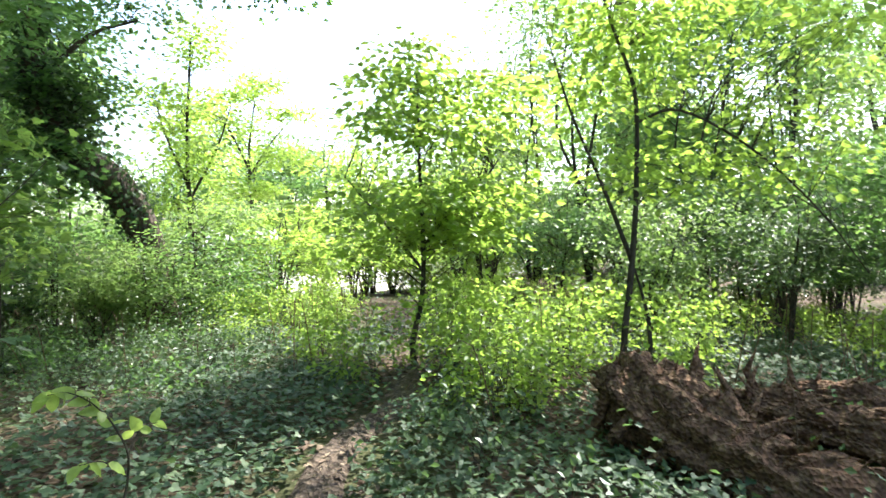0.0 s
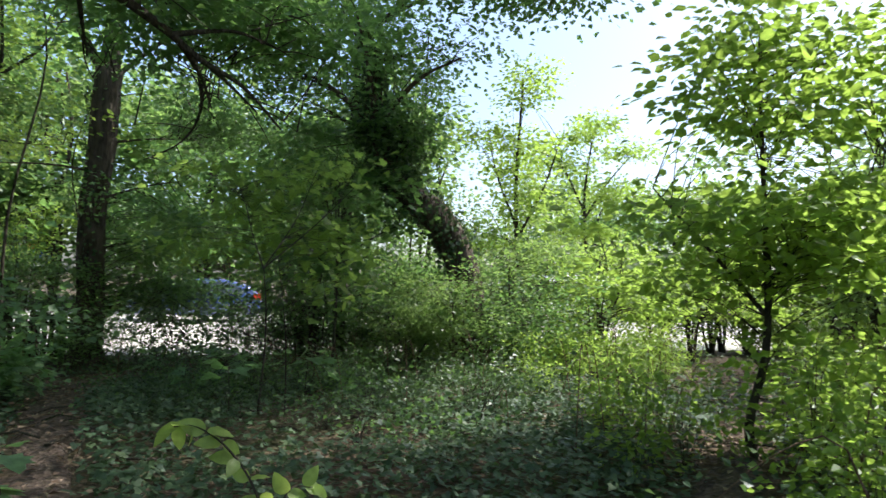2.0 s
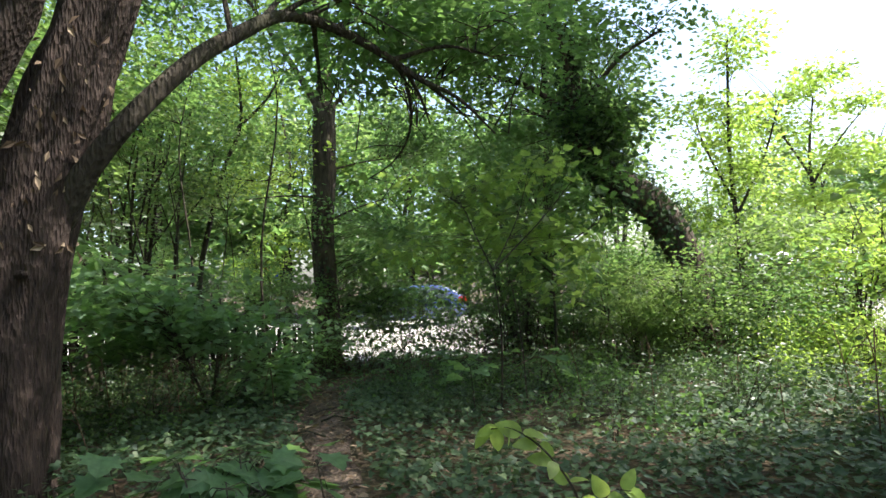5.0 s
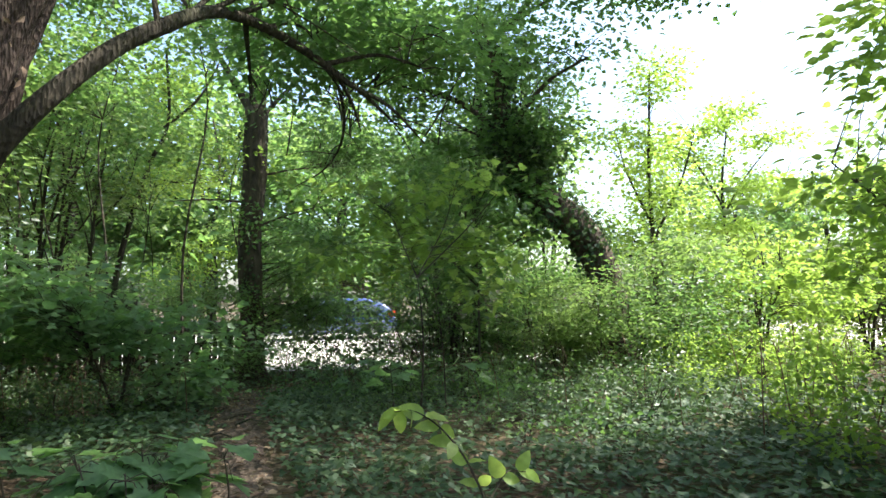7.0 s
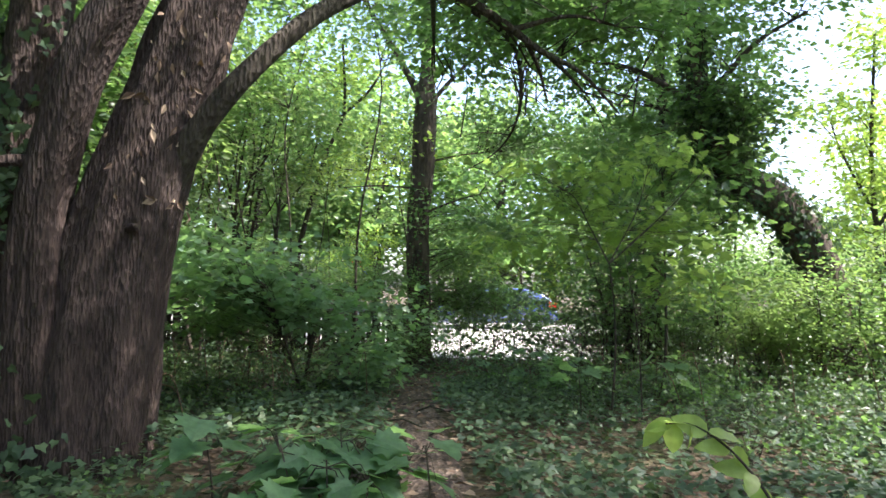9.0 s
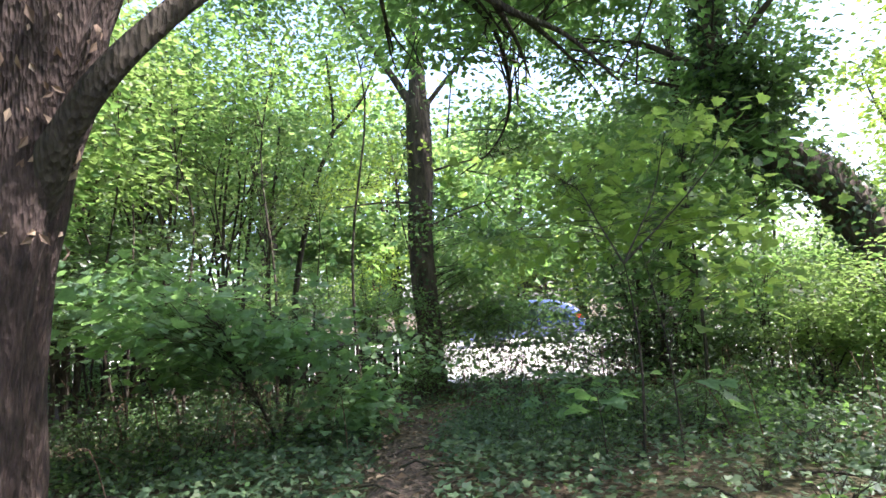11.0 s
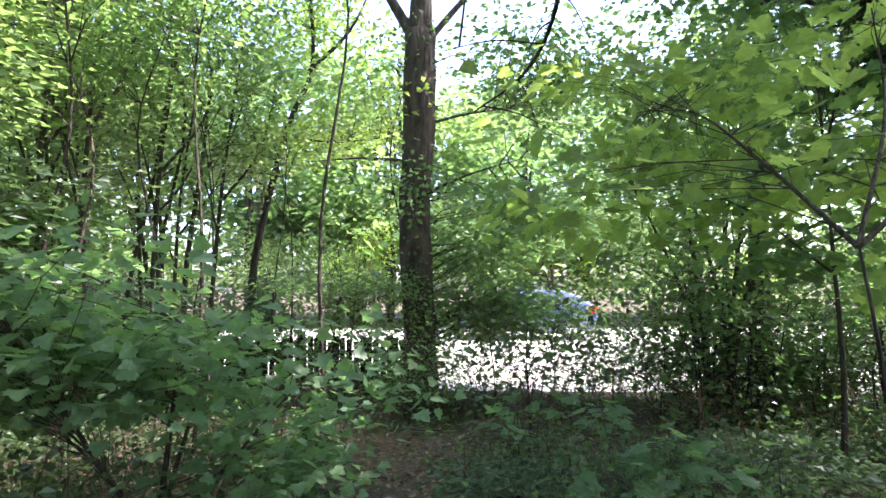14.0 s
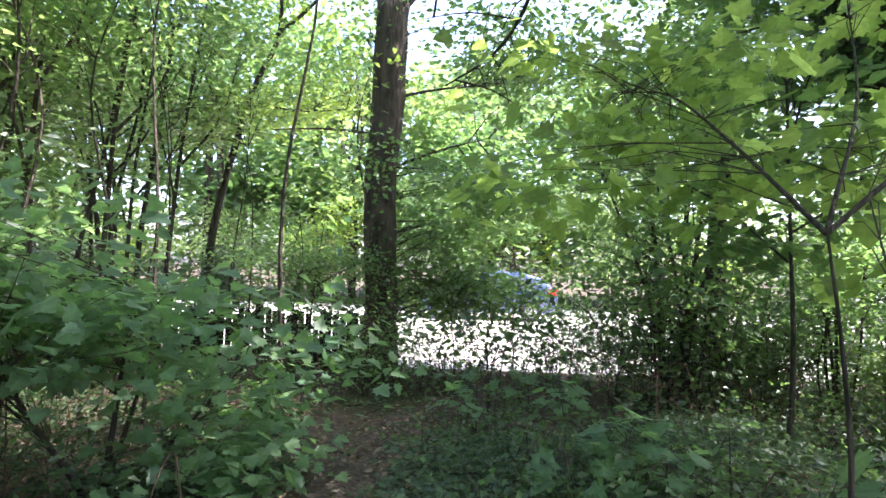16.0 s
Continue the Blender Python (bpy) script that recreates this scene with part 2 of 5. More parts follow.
def bend(points, steps=6):
    """A smooth line through points (Catmull-Rom)."""
    p = np.asarray(points, float)
    p = np.vstack([2 * p[0] - p[1], p, 2 * p[-1] - p[-2]])
    out = []
    for i in range(1, len(p) - 2):
        for s in np.arange(steps) / steps:
            a, b, c, d = p[i - 1:i + 3]
            out.append(0.5 * (2 * b + (c - a) * s + (2 * a - 5 * b + 4 * c - d) * s * s + (3 * b - a - 3 * c + d) * s ** 3))
    out.append(p[-2])
    return np.array(out)


# Leaf outlines: (along, across, lift) and triangles.
def outline(kind):
    if kind == "kite":
        return np.array([(0, 0, 0), (0.45, 0.5, 0.1), (1, 0, -0.06), (0.45, -0.5, 0.1)]), [(0, 2, 1), (0, 3, 2)]
    if kind == "oval":
        v = [(0, 0, 0), (0.5, 0, -0.04), (1, 0, -0.12), (0.22, 0.42, 0.06), (0.62, 0.4, 0.06), (0.22, -0.42, 0.06), (0.62, -0.4, 0.06)]
        return np.array(v), [(0, 1, 3), (3, 1, 4), (4, 1, 2), (0, 5, 1), (5, 6, 1), (6, 2, 1)]
    if kind == "broad":
        s = np.linspace(0, 1, 9)
        w = 0.46 * np.sin(np.pi * s ** 0.8) ** 0.75 * (1 - 0.12 * s)
        rib = [(a, 0, -0.16 * a * a) for a in s]
        up = [(a, q, 0.16 * q - 0.16 * a * a + 0.02 * math.sin(a * 19)) for a, q in zip(s[1:-1], w[1:-1])]
        v = rib + up + [(a, -q, h) for a, q, h in up]
        f = []
        for o in (9, 16):
            t = [(0, 1, o)] + [(k, k + 1, o + k - 1) for k in range(1, 7)] + [(k + 1, o + k, o + k - 1) for k in range(1, 7)] + [(7, 8, o + 6)]
            f += t if o == 9 else [(i, k, j) for i, j, k in t]
        return np.array(v), f
    if kind == "ivy":
        v = [(0.1, 0, 0), (0, 0.38, 0.04), (0.4, 0.5, 0.05), (0.55, 0.22, 0), (1, 0, -0.08), (0.55, -0.22, 0), (0.4, -0.5, 0.05), (0, -0.38, 0.04)]
        return np.array(v), [(0, 3, 2), (0, 2, 1), (0, 5, 3), (3, 5, 4), (0, 6, 5), (0, 7, 6)]
    rim = [(0.0, 0.16), (-0.06, 0.40), (0.14, 0.36), (0.20, 0.60), (0.38, 0.42), (0.58, 0.52), (0.56, 0.28), (0.78, 0.22), (1.0, 0.0)]
    rim = rim + [(a, -b) for a, b in reversed(rim[:-1])]
    v = [(0.22, 0, 0.0), (0.02, 0, 0.0)] + [(a, b, 0.10 * abs(b) - 0.10 * a * a) for a, b in rim]
    n = len(rim)
    return np.array(v), [(1, 0, 2)] + [(0, i + 3, i + 2) for i in range(n - 1)] + [(0, 1, n + 1)]


WALKED = np.array([row[1] for row in PATH])


def clear_of_walk(p, gap=0.75):
    d = np.min(np.linalg.norm(p[:, None, :2] - WALKED[None, :, :2], axis=2), axis=1)
    low = p[:, 2] < 2.6
    return (d > gap) | ~low


def leaf_geo(p, axis, normal, length, width, kind):
    v, f = outline(kind)
    axis = unit(axis)
    side = unit(np.cross(normal, axis))
    nrm = np.cross(axis, side)
    length, width = length[:, None, None], width[:, None, None]
    verts = (p[:, None, :] + axis[:, None, :] * v[None, :, 0:1] * length + side[:, None, :] * v[None, :, 1:2] * width
             + nrm[:, None, :] * v[None, :, 2:3] * length)
    f = np.asarray(f)
    tris = f[None] + (np.arange(len(p)) * len(v))[:, None, None]
    return verts.reshape(-1, 3), tris.reshape(-1, 3)


def sprays(rng, centres, per, spread, flat, size, tilt=0.5, droop=0.15):
    """Leaves round each centre, in loose flat sprays: places, axes, normals, lengths."""
    n = len(centres) * per
    c = np.repeat(centres, per, 0)
    off = np.clip(rng.normal(size=(n, 3)), -2.1, 2.1) * spread * np.array([1, 1, flat])
    ax = unit(off * np.array([1, 1, 0.3]) + rng.normal(size=(n, 3)) * 0.35 * spread)
    ax[:, 2] -= droop
    nm = unit(rng.normal(size=(n, 3)) * tilt + np.array([0, 0, 1.0]))
    ln = size * rng.uniform(0.65, 1.25, n)
    return c + off, unit(ax), nm, ln


def in_ellipsoids(rng, blobs):
    out = []
    for c, r, k in blobs:
        lobes = max(3, k // 7)
        d = unit(rng.normal(size=(lobes, 3))) * (rng.random((lobes, 1)) ** 0.45)
        pick = rng.integers(0, lobes, k)
        out.append(np.asarray(c) + (d[pick] + np.clip(rng.normal(size=(k, 3)), -2, 2) * 0.19) * np.asarray(r))
    return np.concatenate(out)


def twigs_to(rng, tubes, centres, thick=0.011, sides=3):
    """A bent twig from the nearest limb to each centre."""
    ax = np.concatenate(tubes.axis)
    out = Tubes()
    for c in centres:
        d = np.linalg.norm(ax - c, axis=1) + np.maximum(0, ax[:, 2] - c[2] + 0.1) * 1.5
        near = np.argsort(d)[:10]
        a = ax[near[min(int(rng.exponential(3.0)), len(near) - 1)]]
        g = np.linalg.norm(c - a)
        if g < 0.15 or g > 1.5:
            continue
        mid = (a + c) / 2 + np.array([0, 0, 0.10 * g]) + rng.normal(size=3) * 0.07 * g
        q = a * 0.35 + mid * 0.65
        th = thick * (0.6 + 0.35 * g)
        out.add([a, q, mid * 0.5 + c * 0.5 + rng.normal(size=3) * 0.03 * g, c], [th, th * 0.75, th * 0.5, th * 0.25], sides)
    return out


def crown_mesh(name, rng, centres, per, spread, flat, size, material, kind="kite", wide=0.7, tilt=0.65, droop=0.15, keep_clear=True):
    p, ax, nm, ln = sprays(rng, centres, per, spread, flat, size, tilt, droop)
    if keep_clear:
        k = clear_of_walk(p)
        p, ax, nm, ln = p[k], ax[k], nm[k], ln[k]
    v, f = leaf_geo(p, ax, nm, ln, ln * wide, kind)
    return mesh_of(name, v, f, material)


def thing(name, place, label, category, group="", kind=""):
    ob = new(name)
    ob.location = place
    ob.empty_display_size = 0.2
    return tagged(ob, label, category, group, kind)


def world_part(name, me, parent, label="", kind=""):
    """A mesh in world coordinates under a thing that stands at its own base."""
    ob = new(name, me)
    ob.parent = parent
    ob.matrix_parent_inverse = Matrix.Translation(-parent.location)
    return tagged(ob, label, "", "", kind)


# ---- ground ----
TREE_MID = np.array([-11.98, 7.64])
ROAD_N = np.array([-0.81, 0.585])
ROAD_D = np.array([0.585, 0.81])
ROAD_EDGE = 15.3


def height(x, y):
    u = (x + 12) * 0.894 - (y - 7.6) * 0.448
    s = np.clip((u - 1) / 6, 0, 1)
    s = s * s * (3 - 2 * s)
    return 0.38 * s + 0.22 * np.exp(-((x - 0.2) ** 2 + (y - 7) ** 2) / 8)


def rough_height(x, y):
    n = -x * 0.81 + y * 0.585
    wild = np.clip((ROAD_EDGE - n) / 1.5, 0, 1)
    return height(x, y) + wild * (0.035 * np.sin(x * 2.1 + y) * np.sin(y * 1.7 - x * 0.6) + 0.02 * np.sin(5.3 * x) * np.cos(4.7 * y + x))


def make_ground():
    near = np.arange(-22, 22.01, 0.3)
    far = np.array([24, 27, 31, 37, 46, 60, 85, 130, 220, 400, 800])
    ax = np.concatenate([-far[::-1], near, far])
    xs, ys = ax - 5, ax + 8
    x, y = np.meshgrid(xs, ys, indexing="ij")
    z = rough_height(x, y)
    n = len(ax)
    i, j = np.meshgrid(np.arange(n - 1), np.arange(n - 1), indexing="ij")
    a, b, c, d = i * n + j, (i + 1) * n + j, (i + 1) * n + j + 1, i * n + j + 1
    tri = np.concatenate([np.stack([a, b, c], -1).reshape(-1, 3), np.stack([a, c, d], -1).reshape(-1, 3)])
    ob = new("ground", mesh_of("ground", np.stack([x, y, z], -1).reshape(-1, 3), tri, SOIL, True))
    tagged(ob, "shaded woodland floor of dark soil and leaf litter", "ground", "", "structure")


def strip(name, line, widths, lift, material, label, category):
    p = bend(line, 8)
    w = np.interp(np.linspace(0, 1, len(p)), np.linspace(0, 1, len(widths)), widths)
    t = unit(np.gradient(p, axis=0))
    s = np.stack([-t[:, 1], t[:, 0]], 1)
    cols = np.linspace(-1, 1, 9)
    rng = np.random.default_rng(5)
    edge = 1 + 0.22 * np.sin(np.arange(len(p)) * 1.3)[:, None] + rng.normal(size=(len(p), 1)) * 0.12
    xy = p[:, None, :] + s[:, None, :] * (cols[None, :] * w[:, None] * edge / 2)[:, :, None]
    z = rough_height(xy[..., 0], xy[..., 1]) + lift - 0.05 * np.abs(cols)[None, :] ** 4 + 0.012 * rng.normal(size=xy.shape[:2])
    v = np.concatenate([xy, z[..., None]], -1).reshape(-1, 3)
    m, n = len(p), 9
    i, j = np.meshgrid(np.arange(m - 1), np.arange(n - 1), indexing="ij")
    a, b, c, d = i * n + j, (i + 1) * n + j, (i + 1) * n + j + 1, i * n + j + 1
    tri = np.concatenate([np.stack([a, b, c], -1).reshape(-1, 3), np.stack([a, c, d], -1).reshape(-1, 3)])
    ob = new(name, mesh_of(name, v, tri[:, ::-1], material, True))
    return tagged(ob, label, category, "", "structure")


make_ground()
TRAIL_A = [(-1.0, -3.0), (-1.0, 0.5), (-2.2, 2.4), (-4.0, 3.3), (-5.25, 3.95), (-7.15, 4.9), (-8.6, 5.8), (-9.6, 6.7), (-10.3, 7.7), (-11.2, 9.3)]
TRAIL_B = [(-1.2, 0.6), (-1.95, 3.4), (-1.9, 4.8), (-1.65, 5.8), (-1.8, 8.4), (-2.2, 12.5), (-3.0, 16.0), (-4.0, 20.0)]
strip("footpath", TRAIL_A, [0.5, 0.42, 0.42, 0.5, 0.65], 0.035, TRAIL, "trodden brown earth footpath with dry leaves", "footpath")
strip("footpath", TRAIL_B, [0.34, 0.28, 0.32, 0.6, 0.9], 0.045, TRAIL, "narrow earth trail leading to a sunny clearing", "footpath")


def make_road():
    s = np.array([-70, -30, -12, 0, 12, 30, 60, 90.0])
    n = np.array([0, 0.25, 2, 5, 9, 14.5])
    q = s[:, None, None] * ROAD_D + (ROAD_EDGE + n)[None, :, None] * ROAD_N
    z = np.broadcast_to(np.array([-0.03, 0.03, 0.05, 0.06, 0.05, 0.03]), q.shape[:2])
    v = np.concatenate([q, z[..., None]], -1).reshape(-1, 3)
    m, k = q.shape[:2]
    i, j = np.meshgrid(np.arange(m - 1), np.arange(k - 1), indexing="ij")
    a, b, c, d = i * k + j, (i + 1) * k + j, (i + 1) * k + j + 1, i * k + j + 1
    tri = np.concatenate([np.stack([a, b, c], -1).reshape(-1, 3), np.stack([a, c, d], -1).reshape(-1, 3)])
    tagged(new("road", mesh_of("road", v, tri, GRAVEL)), "pale sunlit gravel road and parking strip", "road", "", "structure")


make_road()


# ---- hero trees ----
def at_ground(x, y, sink=0.06):
    return (x, y, float(rough_height(np.float64(x), np.float64(y))) - sink)


def big_tree():
    b = np.array(at_ground(-6.08, 2.1, 0.1))
    tree = thing("big_tree", b, "broad old tree with fused forking stems, furrowed brown bark and ivy", "tree")
    rng = np.random.default_rng(11)
    side, back = np.array([0.478, 0.873, 0.0]), np.array([-0.877, 0.48, 0.0])
    z = b[2]

    def stem(rows):
        """Centre line and radii from rows of height, sideways, depth and radius."""
        line = bend([b + side * o + back * d + (0, 0, h) for h, o, d, _ in rows], 10)
        at = np.linspace(0, 1, len(rows))
        return line, np.interp(np.linspace(0, 1, len(line)), at, [r[3] for r in rows])

    trunk = Tubes()
    flare = lambda a, s: 1 + 0.05 * np.sin(a * 5 + 2 * s) + 0.04 * np.sin(a * 9 + 5 * s) + 0.018 * np.sin(a * 31 + 12 * s) + 0.014 * np.sin(a * 47 - 9 * s) + 0.14 * np.exp(-s * 26) * np.sin(a * 4 + 1)
    main, rad = stem([(0, -0.02, 0, 0.43), (0.25, 0.0, 0, 0.36), (0.9, 0.05, 0, 0.325), (1.6, 0.17, 0.02, 0.29), (1.95, 0.26, 0.04, 0.26), (2.3, 0.35, 0.06, 0.25), (2.7, 0.47, 0.08, 0.24), (3.2, 0.62, 0.1, 0.22), (4.6, 0.95, 0.1, 0.18), (7.0, 1.3, 0.1, 0.13)])
    trunk.add(main, rad, 72, 0.12, flare)
    second, r2 = stem([(0, -0.16, -0.12, 0.26), (0.8, -0.2, -0.2, 0.17), (1.5, -0.2, -0.24, 0.135), (1.95, -0.1, -0.27, 0.125), (2.45, 0.04, -0.28, 0.13), (2.8, 0.22, -0.28, 0.11), (3.1, 0.36, -0.3, 0.1), (4.2, 0.75, -0.5, 0.085), (6.4, 1.1, -1.2, 0.06)])
    trunk.add(second, r2, 40, 0.14, lambda a, s: 1 + 0.06 * np.sin(a * 4 + 3 * s) + 0.03 * np.sin(a * 11) + 0.015 * np.sin(a * 25 + 7 * s))
    third, r3 = stem([(0, -0.28, 0.1, 0.34), (0.7, -0.4, 0.1, 0.23), (1.6, -0.5, 0.12, 0.2), (2.4, -0.53, 0.15, 0.18), (3.2, -0.52, 0.2, 0.17), (5.0, -0.7, 0.4, 0.14), (7.0, -1.1, 0.7, 0.1)])
    trunk.add(third, r3, 36, 0.16, lambda a, s: 1 + 0.06 * np.sin(a * 5) + 0.03 * np.sin(a * 12 + 4 * s))
    for o, e, r in ((main[26], main[26] + side * 0.25 - back * 0.35 + (0, 0, 0.1), 0.045), (second[26], second[26] - side * 0.3 - back * 0.2 - (0, 0, 0.06), 0.05), (third[30], third[30] - side * 0.55 - back * 0.1 + (0, 0, 0.1), 0.04)):
        trunk.add(bend([o, (o + e) / 2 + (0, 0, 0.04), e], 5), np.linspace(r, r * 0.45, 11), 10, 0.25)
    for me in trunk.each("stem", BARK_OLD):
        world_part("stem", me, tree)
    limbs = Tubes()
    bough = bend([(-5.97, 2.42, 2.05), (-5.72, 2.6, 2.42), (-5.6, 2.82, 2.74), (-5.62, 3.19, 3.17), (-5.68, 3.57, 3.49), (-5.74, 3.94, 3.73), (-5.74, 4.37, 3.74), (-5.69, 4.83, 3.59), (-5.6, 5.13, 3.41), (-5.53, 5.53, 3.28), (-5.5, 5.95, 3.0)], 5)
    limbs.add(bough, np.interp(np.linspace(0, 1, len(bough)), [0, 0.1, 0.5, 0.75, 1], [0.12, 0.07, 0.05, 0.03, 0.008]), 12, 0.12)
    p = lambda k: bough[k]
    for k, off in [(22, (-0.7, 0.7, 0.75)), (25, (-0.9, 0.9, 0.35)), (27, (0.3, 0.9, 0.5)), (30, (-0.5, 0.9, 0.3)), (33, (-0.4, 0.8, -0.15)), (36, (0.35, 0.8, 0.1)), (38, (-0.3, 0.5, -0.35)), (19, (-0.5, 0.1, 0.9)), (41, (-0.2, 0.7, -0.2)), (28, (-0.8, 0.5, -0.3)), (24, (0.1, 0.8, 0.25))]:
        e = p(k) + np.array(off)
        m = (p(k) + e) / 2 + rng.normal(size=3) * 0.05 + (0, 0, 0.08)
        limbs.add(bend([p(k), m, e], 5), np.linspace(0.026, 0.006, 11), 6, 0.1)
        for _ in range(3):
            q = e * 0.5 + m * 0.5 + rng.normal(size=3) * 0.04
            w = q + (e - m) * 0.7 + rng.normal(size=3) * 0.18
            limbs.add(bend([q, (q + w) / 2 + rng.normal(size=3) * 0.03, w], 3), np.linspace(0.009, 0.003, 7), 4)
    hang = bend([p(28), (-6.6, 5.6, 3.95), (-7.6, 6.55, 3.85), (-8.2, 6.9, 3.6), (-8.6, 6.9, 3.35), (-9.0, 6.7, 3.15)], 5)
    limbs.add(hang, np.linspace(0.032, 0.007, len(hang)), 6)
    for k in range(6, len(hang), 2):
        e = hang[k] + rng.normal(size=3) * (0.3, 0.3, 0.1) - (0, 0, 0.25)
        limbs.add(bend([hang[k], (hang[k] + e) / 2 + (0, 0, 0.06), e], 3), np.linspace(0.009, 0.003, 7), 4)
    top = np.array([main[-6], main[-14], third[-4]])
    for o, e in zip(np.vstack([top, top[1:2], top[:1]]), [(-8.5, 4.5, 9.0), (-3.2, 4.5, 7.8), (-5.5, -2.5, 8.5), (-4.7, 8.4, 6.0), (-6.3, 9.8, 7.6)]):
        e = np.array(e)
        limbs.add(bend([o, (o + e) / 2 + np.array([0, 0, 0.5]), e], 6), np.linspace(0.11, 0.03, 13), 8)
    # most high volumes are unseen canopy added to shade the trunk, path and bush
    c = in_ellipsoids(rng, [((-6.3, 5.2, 4.15), (1.1, 1.3, 0.55), 46), ((-5.8, 5.9, 3.75), (0.8, 0.8, 0.5), 20), ((-7.0, 3.6, 7.0), (3.4, 3.4, 1.6), 84), ((-2.5, 5.4, 7.3), (3.0, 2.6, 1.1), 150), ((-4.6, 8.6, 5.7), (1.4, 1.2, 0.5), 50), ((-8.6, 8.2, 5.6), (1.5, 1.4, 0.6), 40), ((-6.2, 10.0, 7.4), (1.9, 1.6, 0.7), 52), ((-6.3, 7.0, 7.4), (1.9, 1.7, 0.8), 66), ((-5.2, -2.0, 7.6), (4.0, 3.2, 1.8), 80), ((-7.6, 6.6, 4.9), (1.4, 1.4, 0.7), 40), ((-4.6, 0.9, 5.2), (1.8, 1.6, 0.5), 70), ((-4.4, -0.9, 4.6), (1.6, 1.2, 0.6), 60), ((-6.9, 1.0, 4.9), (1.4, 1.4, 0.6), 50)])
    tw = twigs_to(rng, limbs, c)
    for k, me in enumerate(limbs.each("limb", BARK_THIN)):
        world_part("limb", me, tree, "long arching bough" if k == 0 else "")
    world_part("branchwork", tw.mesh("branchwork", BARK_THIN), tree, "", "stuff")
    world_part("crown", crown_mesh("crown", rng, c, 60, 0.36, 0.35, 0.1, LEAF_MID, wide=0.7), tree, "", "stuff")
    # ivy on the left stem and round the foot, loose shreds of bark higher up
    ps, ns = [], []
    for line, r, n, lo, hi, face in ((third, r3, 4200, 0.0, 0.6, -0.9), (main, rad, 700, 0.0, 0.07, -1.0), (second, r2, 260, 0.0, 0.12, -1.0)):
        k = (rng.uniform(lo, hi, n) ** 1.0 * (len(line) - 1)).astype(int)
        a = rng.uniform(0, 2 * np.pi, n)
        out = np.stack([np.cos(a), np.sin(a), 0 * a], 1)
        keep = out @ (-side) > face + rng.normal(size=n) * 0.3
        clump = np.sin(line[k][:, 2] * 4 + a * 2) + rng.normal(size=n) * 0.5 > 0.0
        keep &= clump | (line[k][:, 2] < z + 0.35)
        ps.append((line[k] + out * (r[k] * 1.08 + 0.02 + 0.05 * rng.random(n))[:, None] + rng.normal(size=(n, 3)) * (0, 0, 0.05))[keep])
        ns.append(out[keep])
    ps, ns = np.concatenate(ps), np.concatenate(ns)
    ax = unit(np.array([0, 0, -1.0]) + rng.normal(size=ps.shape) * 0.6)
    ln = rng.uniform(0.035, 0.085, len(ps))
    v, f = leaf_geo(ps, ax, unit(ns + rng.normal(size=ps.shape) * 0.4), ln, ln * 0.95, "ivy")
    world_part("ivy", mesh_of("ivy", v, f, LEAF_IVY), tree, "dark ivy leaves clinging to the bark", "stuff")
    n = 150
    k = rng.integers(int(len(main) * 0.33), int(len(main) * 0.8), n)
    a = rng.uniform(0, 6.28, n)
    out = np.stack([np.cos(a), np.sin(a), 0 * a], 1)
    q = main[k] + out * (rad[k] * 1.04 + 0.01)[:, None] + rng.normal(size=(n, 3)) * (0, 0, 0.06)
    ln = rng.uniform(0.03, 0.10, n)
    v, f = leaf_geo(q, unit(np.array([0, 0, -1.0]) + rng.normal(size=q.shape) * 0.6), unit(out + rng.normal(size=q.shape) * 0.45), ln, ln * 0.45, "kite")
    world_part("loose_bark", mesh_of("loose_bark", v, f, LEAF_DEAD), tree, "dry leaf scraps and peeling bark", "stuff")


